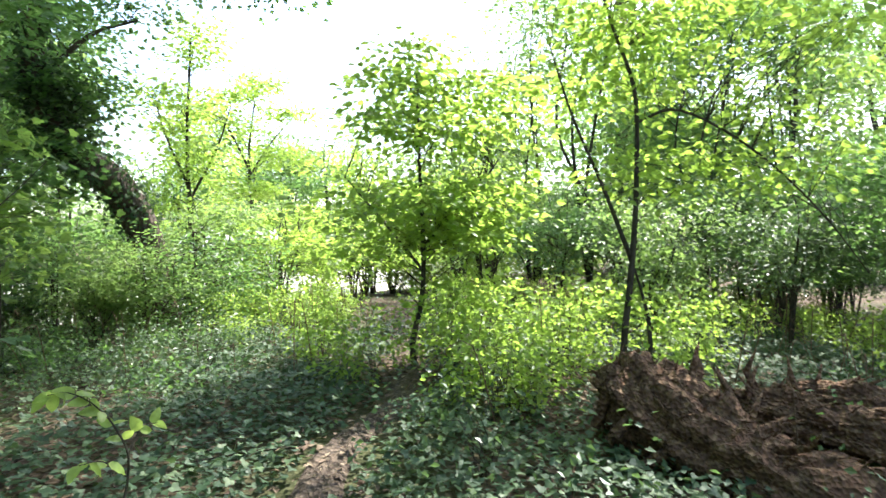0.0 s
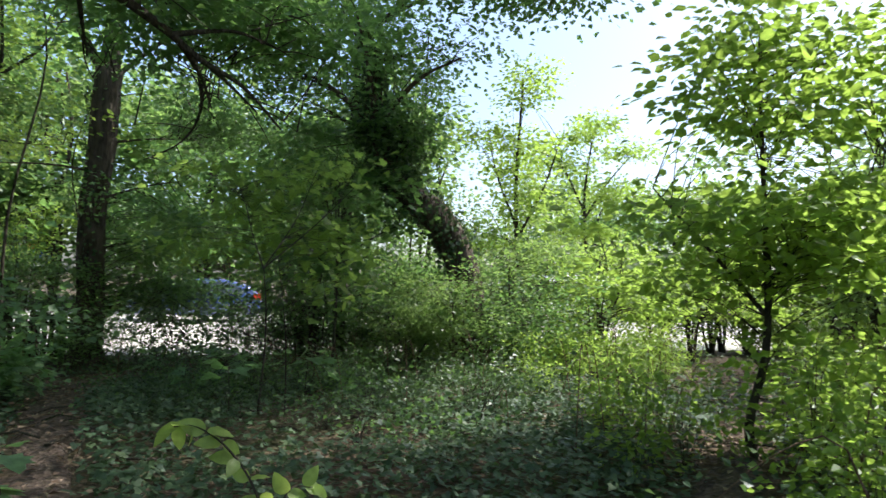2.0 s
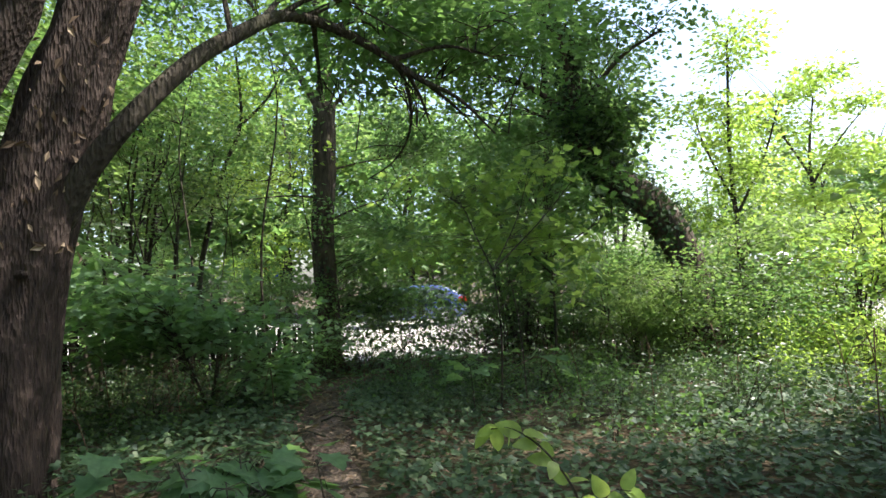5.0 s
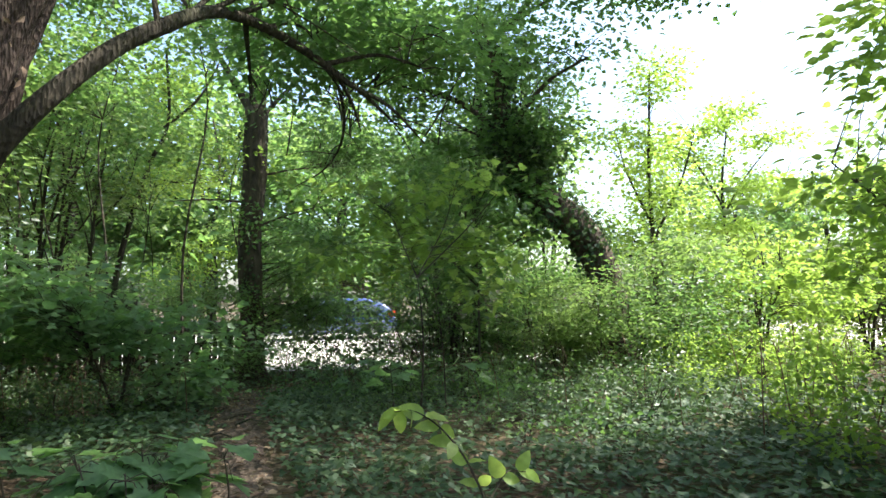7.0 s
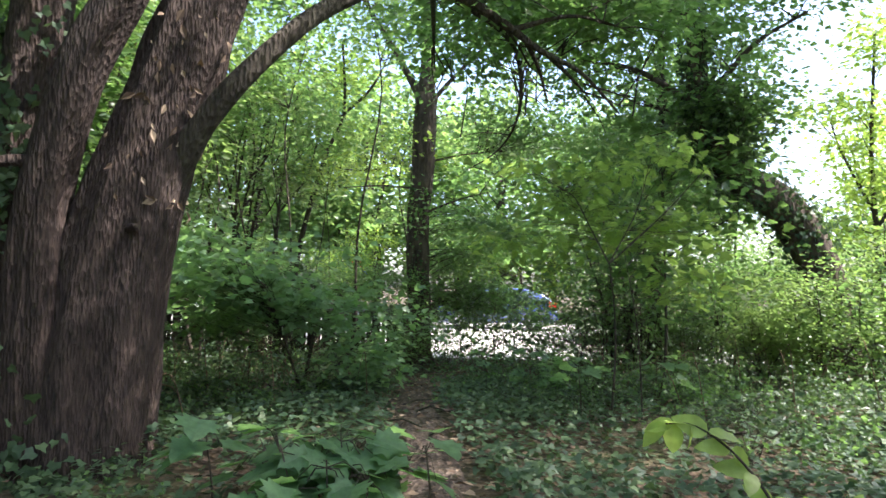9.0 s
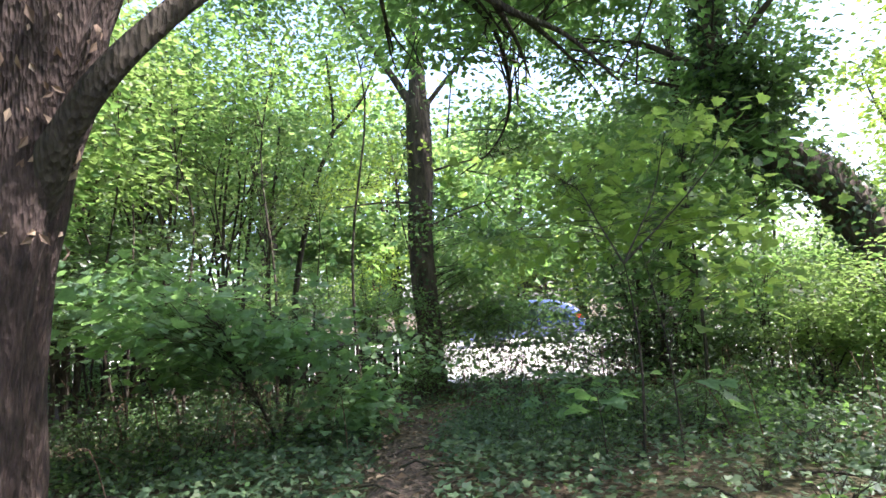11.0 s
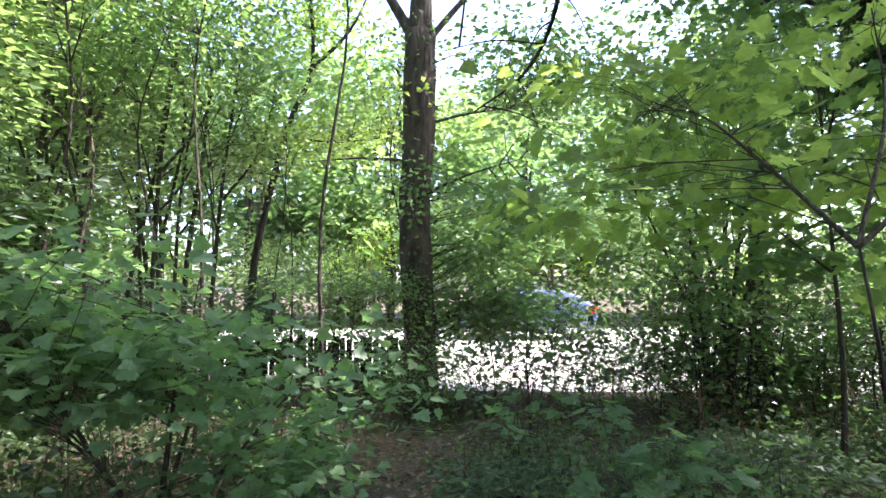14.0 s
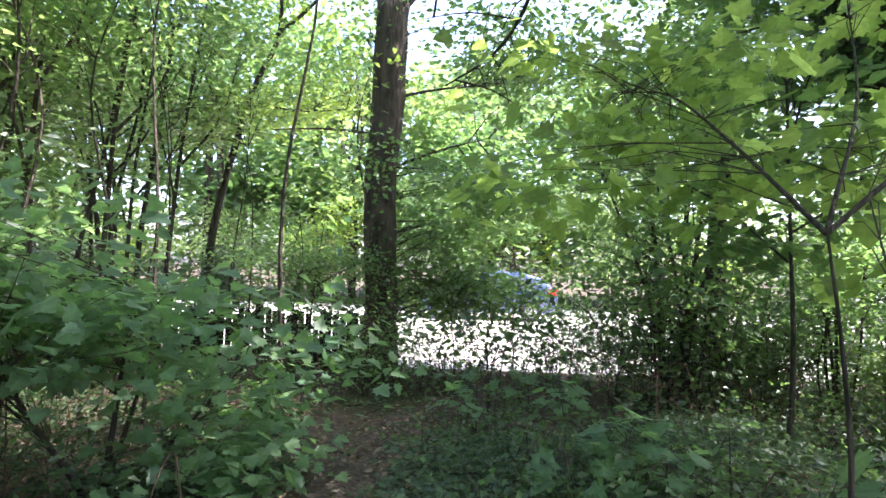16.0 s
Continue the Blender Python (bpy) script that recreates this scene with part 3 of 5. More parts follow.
def mid_tree():
    b = np.array(at_ground(*TREE_MID))
    tree = thing("forked_tree", b, "straight dark-barked tree with a high fork beside the path", "tree")
    rng = np.random.default_rng(12)
    t = Tubes()
    main = bend([b, b + (0.02, 0.0, 1.2), b + (-0.04, -0.03, 2.6), b + (0.03, 0.02, 4.0), b + (0.02, 0.05, 5.25)], 7)
    t.add(main, np.interp(np.linspace(0, 1, len(main)), [0, 0.06, 0.2, 0.6, 0.93, 1], [0.38, 0.265, 0.225, 0.21, 0.21, 0.22]), 28, 0.12, lambda a, s: 1 + 0.05 * np.sin(a * 4 + 3 * s) + 0.03 * np.sin(a * 9) + 0.12 * np.exp(-s * 25) * np.sin(a * 5))
    f = b + np.array([0.02, 0.05, 5.15])
    left, ahead = np.array([-0.45, -0.89, 0]), np.array([-0.89, 0.45, 0])
    ends = []
    for d, rr in [([0 * left + (0.05, 0, 1.2), 0.1 * left + (0, 0, 3.0), 0.0 * left + (0, 0, 6.0)], 0.185), ([0.5 * left + (0, 0, 0.75), 1.1 * left + (0, 0, 1.7), 2.2 * left + (0, 0, 3.4)], 0.085), ([-0.55 * left + (0, 0, 0.5), -1.3 * left + (0, 0, 1.3), -2.5 * left + 0.4 * ahead + (0, 0, 2.6)], 0.05), ([0.6 * ahead + (0, 0, 0.8), 1.5 * ahead + (0, 0, 2.2), 2.2 * ahead + (0, 0, 4)], 0.07)]:
        q = bend([f - np.array([0, 0, 0.15])] + [f + e for e in d], 6)
        t.add(q, np.linspace(rr, 0.02, len(q)), 10, 0.08)
        ends.append(q[-1])
    for zz, e in [(2.9, (0.75, 1.2, 0.5)), (3.4, (-0.2, -1.5, -0.1)), (3.9, (0.5, 1.5, 0.35))]:
        o = b + np.array([0, 0, zz])
        e = np.array(e)
        t.add(bend([o, o + e * 0.5 + (0, 0, 0.05), o + e], 5), np.linspace(0.028, 0.006, 11), 5)
    # first volume, mostly above view, is enlarged to shade the trees on the left
    c = in_ellipsoids(rng, [(f + (0, 0, 3.9), (3.5, 3.3, 2.3), 190), (f + 2.0 * left + (0, 0, 2.3), (1.6, 1.6, 1.2), 45), (f - 2.0 * left + (0, 0, 1.8), (1.6, 1.6, 1.0), 45), (b + (0.3, 0.8, 3.5), (0.9, 1.3, 0.9), 14), (b + (1.2, 1.6, 4.7), (1.5, 1.5, 0.7), 34), (b + (2.0, 2.6, 4.2), (1.2, 1.2, 0.6), 22), (b + (-0.1, 1.05, 1.9), (0.5, 0.65, 0.6), 24), (b + (0.0, 1.35, 1.2), (0.45, 0.55, 0.5), 40), (b + (0.3, 1.3, 2.7), (0.7, 0.8, 0.5), 26)])
    tw = twigs_to(rng, t, c)
    for k, me in enumerate(t.each("limb", BARK_MID)):
        world_part("trunk" if k == 0 else "limb", me, tree)
    world_part("branchwork", tw.mesh("branchwork", BARK_THIN), tree, "", "stuff")
    world_part("crown", crown_mesh("crown", rng, c, 75, 0.38, 0.35, 0.10, LEAF_MID, wide=0.7), tree, "", "stuff")
    n = 900
    a, h = rng.uniform(0, 2 * np.pi, n), rng.uniform(0, 1, n) * 5.6
    out = np.stack([np.cos(a), np.sin(a), 0 * a], 1)
    k = (np.sin(a * 2 + h * 1.3) + 0.4 * rng.normal(size=n) > 0.55) | (h < 0.4)
    p = (b + out * 0.25 + np.stack([0 * a, 0 * a, h], 1))[k]
    ln = rng.uniform(0.05, 0.1, len(p))
    v, fc = leaf_geo(p, unit(np.array([0, 0, -0.8]) + rng.normal(size=p.shape) * 0.6), unit(out[k] + rng.normal(size=p.shape) * 0.5), ln, ln * 0.9, "ivy")
    world_part("ivy", mesh_of("ivy", v, fc, LEAF_IVY), tree, "scattered ivy leaves on the bark")


LEAN = [(-5.85, 10.42, 0.5), (-5.97, 10.35, 1.35), (-6.08, 10.18, 2.09), (-6.27, 9.71, 2.68), (-6.61, 9.12, 3.17), (-6.71, 8.8, 3.85), (-6.63, 8.61, 4.89)]


def leaning_tree():
    b = np.array(at_ground(LEAN[0][0], LEAN[0][1]))
    tree = thing("leaning_tree", b, "leaning dark tree thickly clad in ivy at the roadside", "tree")
    rng = np.random.default_rng(13)
    t = Tubes()
    main = bend([b] + LEAN[1:], 7)
    rad = np.interp(np.linspace(0, 1, len(main)), [0, 0.1, 0.5, 1], [0.3, 0.27, 0.24, 0.1])
    t.add(main, rad, 18, 0.2)
    m = [np.array(q) for q in LEAN]
    for o, off in [(m[4], (-1.3, 0.1, 1.1)), (m[5], (0.6, -1.2, 1.1)), (m[5], (-1.6, -0.6, 1.0)), (m[5], (1.1, 0.5, 1.0))]:
        e = o + np.array(off)
        t.add(bend([o, (o + e) / 2 + (0, 0, 0.2), e], 5), np.linspace(0.05, 0.012, 11), 7)
    c = in_ellipsoids(rng, [(m[5] + (0.1, 0.1, 0.0), (0.6, 0.6, 0.5), 26), (m[6] + (0.0, 0.3, 0.0), (1.1, 1.1, 0.7), 44), (m[5] + (-1.2, -0.3, 0.5), (0.9, 0.9, 0.7), 24)])
    tw = twigs_to(rng, t, c, 0.014)
    for k, me in enumerate(t.each("limb", BARK_MID)):
        world_part("trunk" if k == 0 else "limb", me, tree)
    world_part("branchwork", tw.mesh("branchwork", BARK_THIN), tree, "", "stuff")
    world_part("crown", crown_mesh("crown", rng, c, 46, 0.28, 0.6, 0.085, LEAF_MID, wide=0.8), tree, "", "stuff")
    dark = in_ellipsoids(rng, [(m[5] + (0.15, 0.1, -0.25), (0.45, 0.45, 0.55), 34), (m[4] + (0.1, 0.1, 0.35), (0.35, 0.35, 0.3), 16)])
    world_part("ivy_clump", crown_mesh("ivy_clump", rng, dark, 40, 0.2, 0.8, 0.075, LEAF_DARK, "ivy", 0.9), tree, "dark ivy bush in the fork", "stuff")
    n = 2600
    i = rng.integers(14, len(main), n)
    off = unit(rng.normal(size=(n, 3)))
    p = main[i] + off * (rad[i][:, None] + 0.02 + 0.2 * rng.random((n, 1)) ** 2)
    ln = rng.uniform(0.05, 0.09, n)
    v, f = leaf_geo(p, unit(np.array([0, 0, -0.8]) + rng.normal(size=p.shape) * 0.7), unit(off + rng.normal(size=p.shape) * 0.5), ln, ln * 0.9, "ivy")
    world_part("ivy", mesh_of("ivy", v, f, LEAF_IVY), tree, "thick dark ivy round the trunk")


def free_tree(name, label, base, stems, blobs, seed, leaf, size, per=60, spread=0.34, bark=None, flat=0.35, kind="kite", category="tree", group="", wide=0.7, tilt=0.65, twig=0.008):
    """A tree from stems [(points relative to its base, thickness)] and crown volumes [(centre, radii, number of sprays)]."""
    b = np.array(at_ground(*base))
    tree = thing(name, b, label, category, group)
    rng = np.random.default_rng(seed)
    t = Tubes()
    for pts, r in stems:
        q = bend([b + np.array(p) for p in pts], 5)
        t.add(q, np.linspace(r, r * 0.3, len(q)), 8 if r > 0.03 else 6, 0.1)
    c = in_ellipsoids(rng, [(b + np.array(p), r, k) for p, r, k in blobs])
    tw = twigs_to(rng, t, c, twig)
    for k, me in enumerate(t.each("stem", bark or BARK_THIN)):
        world_part("stem", me, tree)
    world_part("branchwork", tw.mesh("branchwork", BARK_THIN), tree, "", "stuff")
    world_part("crown", crown_mesh("crown", rng, c, per, spread, flat, size, leaf, kind, wide, tilt), tree, "", "stuff")
    return tree


big_tree()
mid_tree()
leaning_tree()

# small tree and twin sapling get the leaf colour with sun painted in
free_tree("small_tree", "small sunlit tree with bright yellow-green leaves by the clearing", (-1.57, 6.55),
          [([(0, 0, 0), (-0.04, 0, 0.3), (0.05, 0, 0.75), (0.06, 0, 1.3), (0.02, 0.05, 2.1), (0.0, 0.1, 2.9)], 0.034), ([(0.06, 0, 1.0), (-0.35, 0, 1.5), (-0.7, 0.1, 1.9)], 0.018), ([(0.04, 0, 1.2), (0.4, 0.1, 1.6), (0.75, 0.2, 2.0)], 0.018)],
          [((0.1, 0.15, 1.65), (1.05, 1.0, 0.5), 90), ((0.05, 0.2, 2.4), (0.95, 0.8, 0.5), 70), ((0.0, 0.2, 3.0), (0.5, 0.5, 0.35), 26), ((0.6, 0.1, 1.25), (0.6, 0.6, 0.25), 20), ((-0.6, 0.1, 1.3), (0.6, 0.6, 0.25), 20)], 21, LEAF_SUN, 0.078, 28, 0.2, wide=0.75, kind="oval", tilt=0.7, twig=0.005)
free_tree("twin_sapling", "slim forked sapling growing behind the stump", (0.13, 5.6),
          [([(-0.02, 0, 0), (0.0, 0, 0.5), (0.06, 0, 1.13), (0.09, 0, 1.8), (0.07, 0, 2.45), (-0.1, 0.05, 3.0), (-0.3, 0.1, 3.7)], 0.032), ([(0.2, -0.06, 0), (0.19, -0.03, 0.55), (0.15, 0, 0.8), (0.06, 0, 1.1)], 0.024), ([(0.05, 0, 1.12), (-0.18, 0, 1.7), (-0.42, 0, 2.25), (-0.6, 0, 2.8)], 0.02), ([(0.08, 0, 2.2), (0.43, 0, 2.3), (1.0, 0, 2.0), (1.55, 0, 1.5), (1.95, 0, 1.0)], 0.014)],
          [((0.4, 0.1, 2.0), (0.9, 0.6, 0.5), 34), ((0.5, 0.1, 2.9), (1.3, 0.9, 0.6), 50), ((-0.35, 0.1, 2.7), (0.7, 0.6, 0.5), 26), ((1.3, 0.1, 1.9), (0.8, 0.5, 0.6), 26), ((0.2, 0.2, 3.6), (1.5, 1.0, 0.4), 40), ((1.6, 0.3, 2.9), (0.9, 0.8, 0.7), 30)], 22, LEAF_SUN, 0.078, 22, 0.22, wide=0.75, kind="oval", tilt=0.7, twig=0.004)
# this sapling takes the maple leaf coloured as if in sun
free_tree("maple_sapling", "young maple with flat sprays of broad green leaves", (-5.5, 5.85),
          [([(0, 0, 0), (0.05, 0, 0.6), (0.02, 0.02, 1.0), (-0.02, 0, 1.4)], 0.012), ([(-0.02, 0, 1.38), (-0.45, 0.2, 1.75), (-0.95, 0.5, 2.1), (-1.5, 0.8, 2.3)], 0.009), ([(-0.02, 0, 1.38), (0.25, 0.35, 1.8), (0.4, 0.7, 2.2)], 0.009), ([(-0.02, 0, 1.38), (-0.15, 0.5, 1.9), (-0.4, 1.0, 2.5)], 0.008), ([(0.25, 0.1, 0), (0.2, 0.1, 0.8), (0.05, 0.1, 1.5)], 0.008)],
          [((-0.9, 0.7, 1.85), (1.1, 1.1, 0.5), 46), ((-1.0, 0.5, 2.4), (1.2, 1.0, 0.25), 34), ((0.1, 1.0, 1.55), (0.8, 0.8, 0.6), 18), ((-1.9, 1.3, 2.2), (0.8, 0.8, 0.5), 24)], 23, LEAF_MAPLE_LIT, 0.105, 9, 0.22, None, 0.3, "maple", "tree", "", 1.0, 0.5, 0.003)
free_tree("maple_sapling", "young maple with layered dull green leaves in half shade", (-6.9, 8.3),
          [([(0, 0, 0), (0.04, 0, 0.8), (0.0, 0.03, 1.6), (-0.05, 0.05, 2.8)], 0.025), ([(0.0, 0, 1.5), (-0.5, -0.2, 2.0), (-1.1, -0.3, 2.3)], 0.012), ([(0, 0, 1.7), (0.5, 0.3, 2.1), (0.9, 0.5, 2.3)], 0.012), ([(-0.02, 0, 2.2), (0.3, -0.4, 2.6), (0.6, -0.7, 2.8)], 0.01)],
          [((0.0, 0.0, 2.3), (1.3, 1.2, 0.35), 46), ((0.1, -0.1, 2.95), (1.2, 1.1, 0.3), 40), ((0.2, 0.2, 3.5), (1.0, 0.9, 0.3), 28), ((0.3, 0.1, 1.6), (0.8, 0.8, 0.3), 16)], 123, LEAF_MID, 0.105, 10, 0.22, None, 0.3, "maple", "tree", "", 1.0, 0.55, 0.003)
free_tree("maple_bush", "dense low bush of broad maple leaves beside the path", (-8.35, 4.15),
          [([(0, 0, 0), (0.1, 0.05, 0.5), (0.2, 0.1, 1.2)], 0.022), ([(0, 0, 0), (-0.2, 0.2, 0.6), (-0.5, 0.4, 1.1)], 0.018), ([(0.1, 0, 0), (0.45, -0.3, 0.6), (0.7, -0.6, 1.2)], 0.018), ([(0.1, 0, 0), (0.3, 0.4, 0.5), (0.5, 0.6, 0.8)], 0.014)],
          [((0.15, 0.0, 1.0), (1.12, 1.25, 0.42), 104), ((0.2, -1.0, 1.4), (1.25, 1.1, 0.38), 74), ((0.5, 0.35, 0.5), (0.6, 0.5, 0.3), 28)], 24, LEAF_MAPLE, 0.082, 20, 0.19, None, 0.35, "maple", "bush", "", 1.0, 0.4, 0.004)
# side limbs and volumes above 8 m are unseen canopy added to shade the understory
free_tree("roadside_tree", "slender dark tree with clustered stems near the road", (-9.05, 10.8),
          [([(0, 0, 0), (-0.05, 0.05, 2.0), (0.05, 0.1, 4.0), (0, 0.2, 6.4), (0.1, 0.2, 9)], 0.14), ([(0, 0.2, 6.4), (1.8, 0.6, 7.7), (4.0, 0.6, 8.3)], 0.06), ([(0.05, 0.2, 6.6), (1.0, 1.8, 8.0), (2.0, 3.2, 8.9)], 0.05), ([(-0.25, -0.7, 0), (-0.3, -0.75, 1.6), (-0.5, -0.9, 3.4)], 0.05), ([(-0.1, -0.5, 0), (-0.05, -0.55, 1.4), (-0.2, -0.4, 3.2)], 0.04)],
          [((-0.2, -0.3, 3.4), (1.7, 1.5, 1.2), 50), ((0, 0, 5.4), (2.0, 2.0, 1.6), 70), ((0, 0, 8), (2.2, 2.2, 1.6), 60), ((2.6, 0.4, 8.5), (2.0, 2.0, 0.7), 110), ((2.0, 3.0, 9.2), (1.9, 1.8, 0.7), 100)], 25, LEAF_MID, 0.10, 55, 0.36)
free_tree("hazel", "leafy many-stemmed hazel with shaded green leaves", (-8.9, 9.9),
          [([(0, 0, 0), (0.1, 0, 1.4), (0.3, 0.1, 3.0)], 0.04), ([(0.1, 0.1, 0), (-0.2, 0.2, 1.4), (-0.7, 0.3, 3.1)], 0.035), ([(0, -0.1, 0), (0.4, -0.3, 1.3), (0.9, -0.5, 2.6)], 0.03), ([(-0.1, 0, 0), (-0.3, -0.3, 1.5), (-0.5, -0.9, 2.9)], 0.03)],
          [((0.1, 0, 3.2), (1.8, 1.7, 0.9), 60), ((0, 0, 2.2), (1.2, 1.1, 0.3), 10)], 26, LEAF_MID, 0.11, 28, 0.32)
free_tree("bent_birch", "thin bent pole-like tree with sparse leaves", (-13.5, 5.6),
          [([(0, 0, 0), (-0.05, 0.1, 1.2), (-0.1, 0.2, 2.3), (0.05, 0.6, 4.1), (0.15, 0.95, 5.1), (0.1, 0.9, 6.6)], 0.075), ([(0.1, 0.9, 5.0), (0.3, 1.5, 5.7), (0.4, 1.9, 6.6)], 0.035), ([(0.05, 0.6, 4.0), (0.3, 1.2, 3.9), (0.5, 1.9, 4.0)], 0.02)],
          [((0.1, 0.8, 6.6), (1.8, 1.8, 1.4), 60), ((0.2, 1.2, 4.3), (1.2, 1.3, 0.8), 26)], 27, LEAF_SUN, 0.10, 45, 0.34)
# added tree, mostly unseen: its high crown volumes shade the ground to the left
free_tree("overhanging_tree", "tall tree added mostly out of view, its overhanging limbs casting shade", (6.6, 7.6),
          [([(0, 0, 0), (0.1, 0, 3), (0, 0.1, 6), (0, 0, 10.5)], 0.3), ([(0, 0, 4.4), (-3.4, 1.4, 6.0), (-6.4, 2.4, 7.0), (-9.4, 3.2, 7.6)], 0.13), ([(0, 0, 4.0), (-2.4, 0.4, 5.0), (-4.6, 1.0, 5.0)], 0.09), ([(0, 0, 5.5), (-4, -0.6, 7.6), (-8.4, -0.6, 8.4)], 0.12)],
          [((-9.4, 1.4, 8.1), (1.7, 1.5, 0.9), 70), ((-10.4, 3.0, 8.3), (1.8, 1.8, 0.9), 80), ((-10.9, 4.3, 8.9), (2.3, 1.5, 0.7), 80), ((-6.2, -1.4, 8.6), (3.2, 1.2, 0.9), 50), ((-7.1, 0.7, 8.7), (1.5, 1.3, 0.8), 50), ((-0.5, 1, 8.5), (2.6, 2.6, 2.4), 80)], 29, LEAF_MID, 0.11, 60, 0.4, BARK_MID, wide=0.7)
free_tree("umbrella_tree", "slim far tree with a flat sunlit crown", (-7.9, 20.8),
          [([(0, 0, 0), (0.2, 0, 2.5), (0.1, 0, 4.6), (0.3, 0, 6.4)], 0.08), ([(0.1, 0, 3.9), (0.8, 0, 5.0), (1.5, 0, 5.8)], 0.04), ([(0.1, 0, 4.2), (-0.4, 0, 5.2), (-0.8, 0, 5.9)], 0.04)],
          [((0.6, 0, 6.7), (1.2, 1.2, 0.3), 26), ((-0.6, 0, 6.1), (1.0, 0.9, 0.3), 20), ((1.5, 0, 6.0), (0.9, 0.8, 0.3), 14), ((0.4, 0, 4.6), (1.9, 1.4, 1.0), 40), ((1.2, 0, 3.6), (1.2, 1.0, 0.6), 18), ((-0.9, 0, 3.8), (1.1, 1.0, 0.5), 16)], 28, LEAF_SUN, 0.14, 38, 0.34, wide=0.75)


# ---- woodland that repeats ----
def grown(name, label, seed, leaf, size, tall, wide, stems, sprays_n, per, lowest, spread, bark=None, thick=0.03, flat=0.4, category="tree"):
    """One model of a wild shrub or tree at the origin, to be copied."""
    rng = np.random.default_rng(seed)
    ob = new(name)
    tagged(ob, label, category, "woodland " + category + "s")
    t = Tubes()
    for s in range(stems):
        a = rng.uniform(0, 6.28)
        lean = rng.uniform(0.1, 0.45) * wide
        d = np.array([math.cos(a), math.sin(a), 0])
        h = tall * rng.uniform(0.7, 0.95)
        o = d * rng.uniform(0, 0.06) * wide
        q = bend([o + (0, 0, -0.1), o + d * lean * 0.2 + (0, 0, h * 0.35) + rng.normal(size=3) * 0.05 * tall ** 0.5, o + d * lean * 0.55 + (0, 0, h * 0.7) + rng.normal(size=3) * 0.11 * tall ** 0.5, o + d * lean + (0, 0, h)], 2 if thick < 0.012 else 4)
        r = thick * rng.uniform(0.6, 1.1)
        t.add(q, np.linspace(r, r * 0.25, len(q)), 4 if thick < 0.012 else 6)
    mid, half = (lowest + tall) / 2, (tall - lowest) / 2
    lumps = 5 if category != "tree" else 4
    blobs = [((0, 0, mid), (wide, wide, half), sprays_n // 2)]
    for k in range(lumps):
        a, h = rng.uniform(0, 6.28), rng.uniform(-0.75, 0.75)
        d = rng.uniform(0.5, 1.0) * wide
        blobs.append(((d * math.cos(a), d * math.sin(a), mid + h * half), (wide * rng.uniform(0.25, 0.6), wide * rng.uniform(0.25, 0.6), half * rng.uniform(0.2, 0.4)), sprays_n // (2 * lumps)))
    c = in_ellipsoids(rng, blobs)
    tw = twigs_to(rng, t, c, 0.007)
    if category == "undergrowth":
        attach(new("shoot", t.mesh("shoot", bark or BARK_THIN)), ob, "", "stuff")
    else:
        for me in t.each("stem", bark or BARK_THIN):
            attach(new("stem", me), ob)
    if category != "undergrowth":
        attach(new("branchwork", tw.mesh("branchwork", BARK_THIN)), ob, "", "stuff")
    attach(new("foliage", crown_mesh("foliage", rng, c, per, spread, flat, size, leaf, keep_clear=False, wide=0.72)), ob, "", "stuff")
    return ob


used = set()


def plant(models, rows, seed, low=0.85, high=1.15):
    rng = np.random.default_rng(seed)
    rows = [r for r in rows if not 15.25 < r[1] * ROAD_N[1] + r[0] * ROAD_N[0] < 29.8]
    for i, (x, y, *s) in enumerate(rows):
        ob = models[i % len(models)]
        k = (s[0] if s else 1.0) * rng.uniform(low, high)
        m = Matrix.Translation(at_ground(x, y, 0.03)) @ Matrix.Rotation(rng.uniform(0, 6.28), 4, "Z")
        if ob.name in used:
            c = copy_thing(ob, m)
        else:
            c = ob
            used.add(ob.name)
            c.matrix_basis = m
        w = rng.uniform(0.8, 1.25)
        c.scale = (k * w, k / w, k * rng.uniform(0.85, 1.15))


def polar(x, y, rows):
    """Places given as bearing (degrees left of north) and distance from a point."""
    return [(x - d * math.sin(radians(a)), y + d * math.cos(radians(a)), *s) for a, d, *s in rows]


UNDER = [grown("understory_shrub", "shaded understory shrub with thin stems and small leaves", 31, LEAF_MID, 0.09, 3.6, 1.35, 5, 100, 42, 1.05, 0.27, category="shrub"),
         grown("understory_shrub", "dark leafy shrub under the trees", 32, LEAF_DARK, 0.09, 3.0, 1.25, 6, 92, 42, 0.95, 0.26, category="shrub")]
# edge shrubs use light leaf colours to read as sunlit
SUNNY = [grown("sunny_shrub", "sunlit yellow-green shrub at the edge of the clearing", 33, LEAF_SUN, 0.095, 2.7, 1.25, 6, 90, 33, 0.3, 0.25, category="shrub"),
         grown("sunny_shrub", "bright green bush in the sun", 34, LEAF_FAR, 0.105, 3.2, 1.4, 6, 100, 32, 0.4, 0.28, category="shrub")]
POLE = [grown("pole_tree", "tall thin woodland tree with a narrow crown", 35, LEAF_MID, 0.105, 8.8, 1.8, 3, 115, 50, 3.2, 0.4, None, 0.06),
        grown("pole_tree", "slender woodland tree with several straight stems", 36, LEAF_FAR, 0.105, 7.8, 1.7, 4, 108, 50, 2.6, 0.4, None, 0.05)]
FAR = [grown("far_tree", "tall broad tree beyond the road in full sun", 37, LEAF_FAR, 0.40, 15.0, 4.4, 3, 190, 23, 0.8, 0.85, None, 0.2),
       grown("far_tree", "tall green tree of the far woodland edge", 38, LEAF_MID, 0.40, 13.5, 4.2, 3, 180, 23, 0.6, 0.85, None, 0.2)]
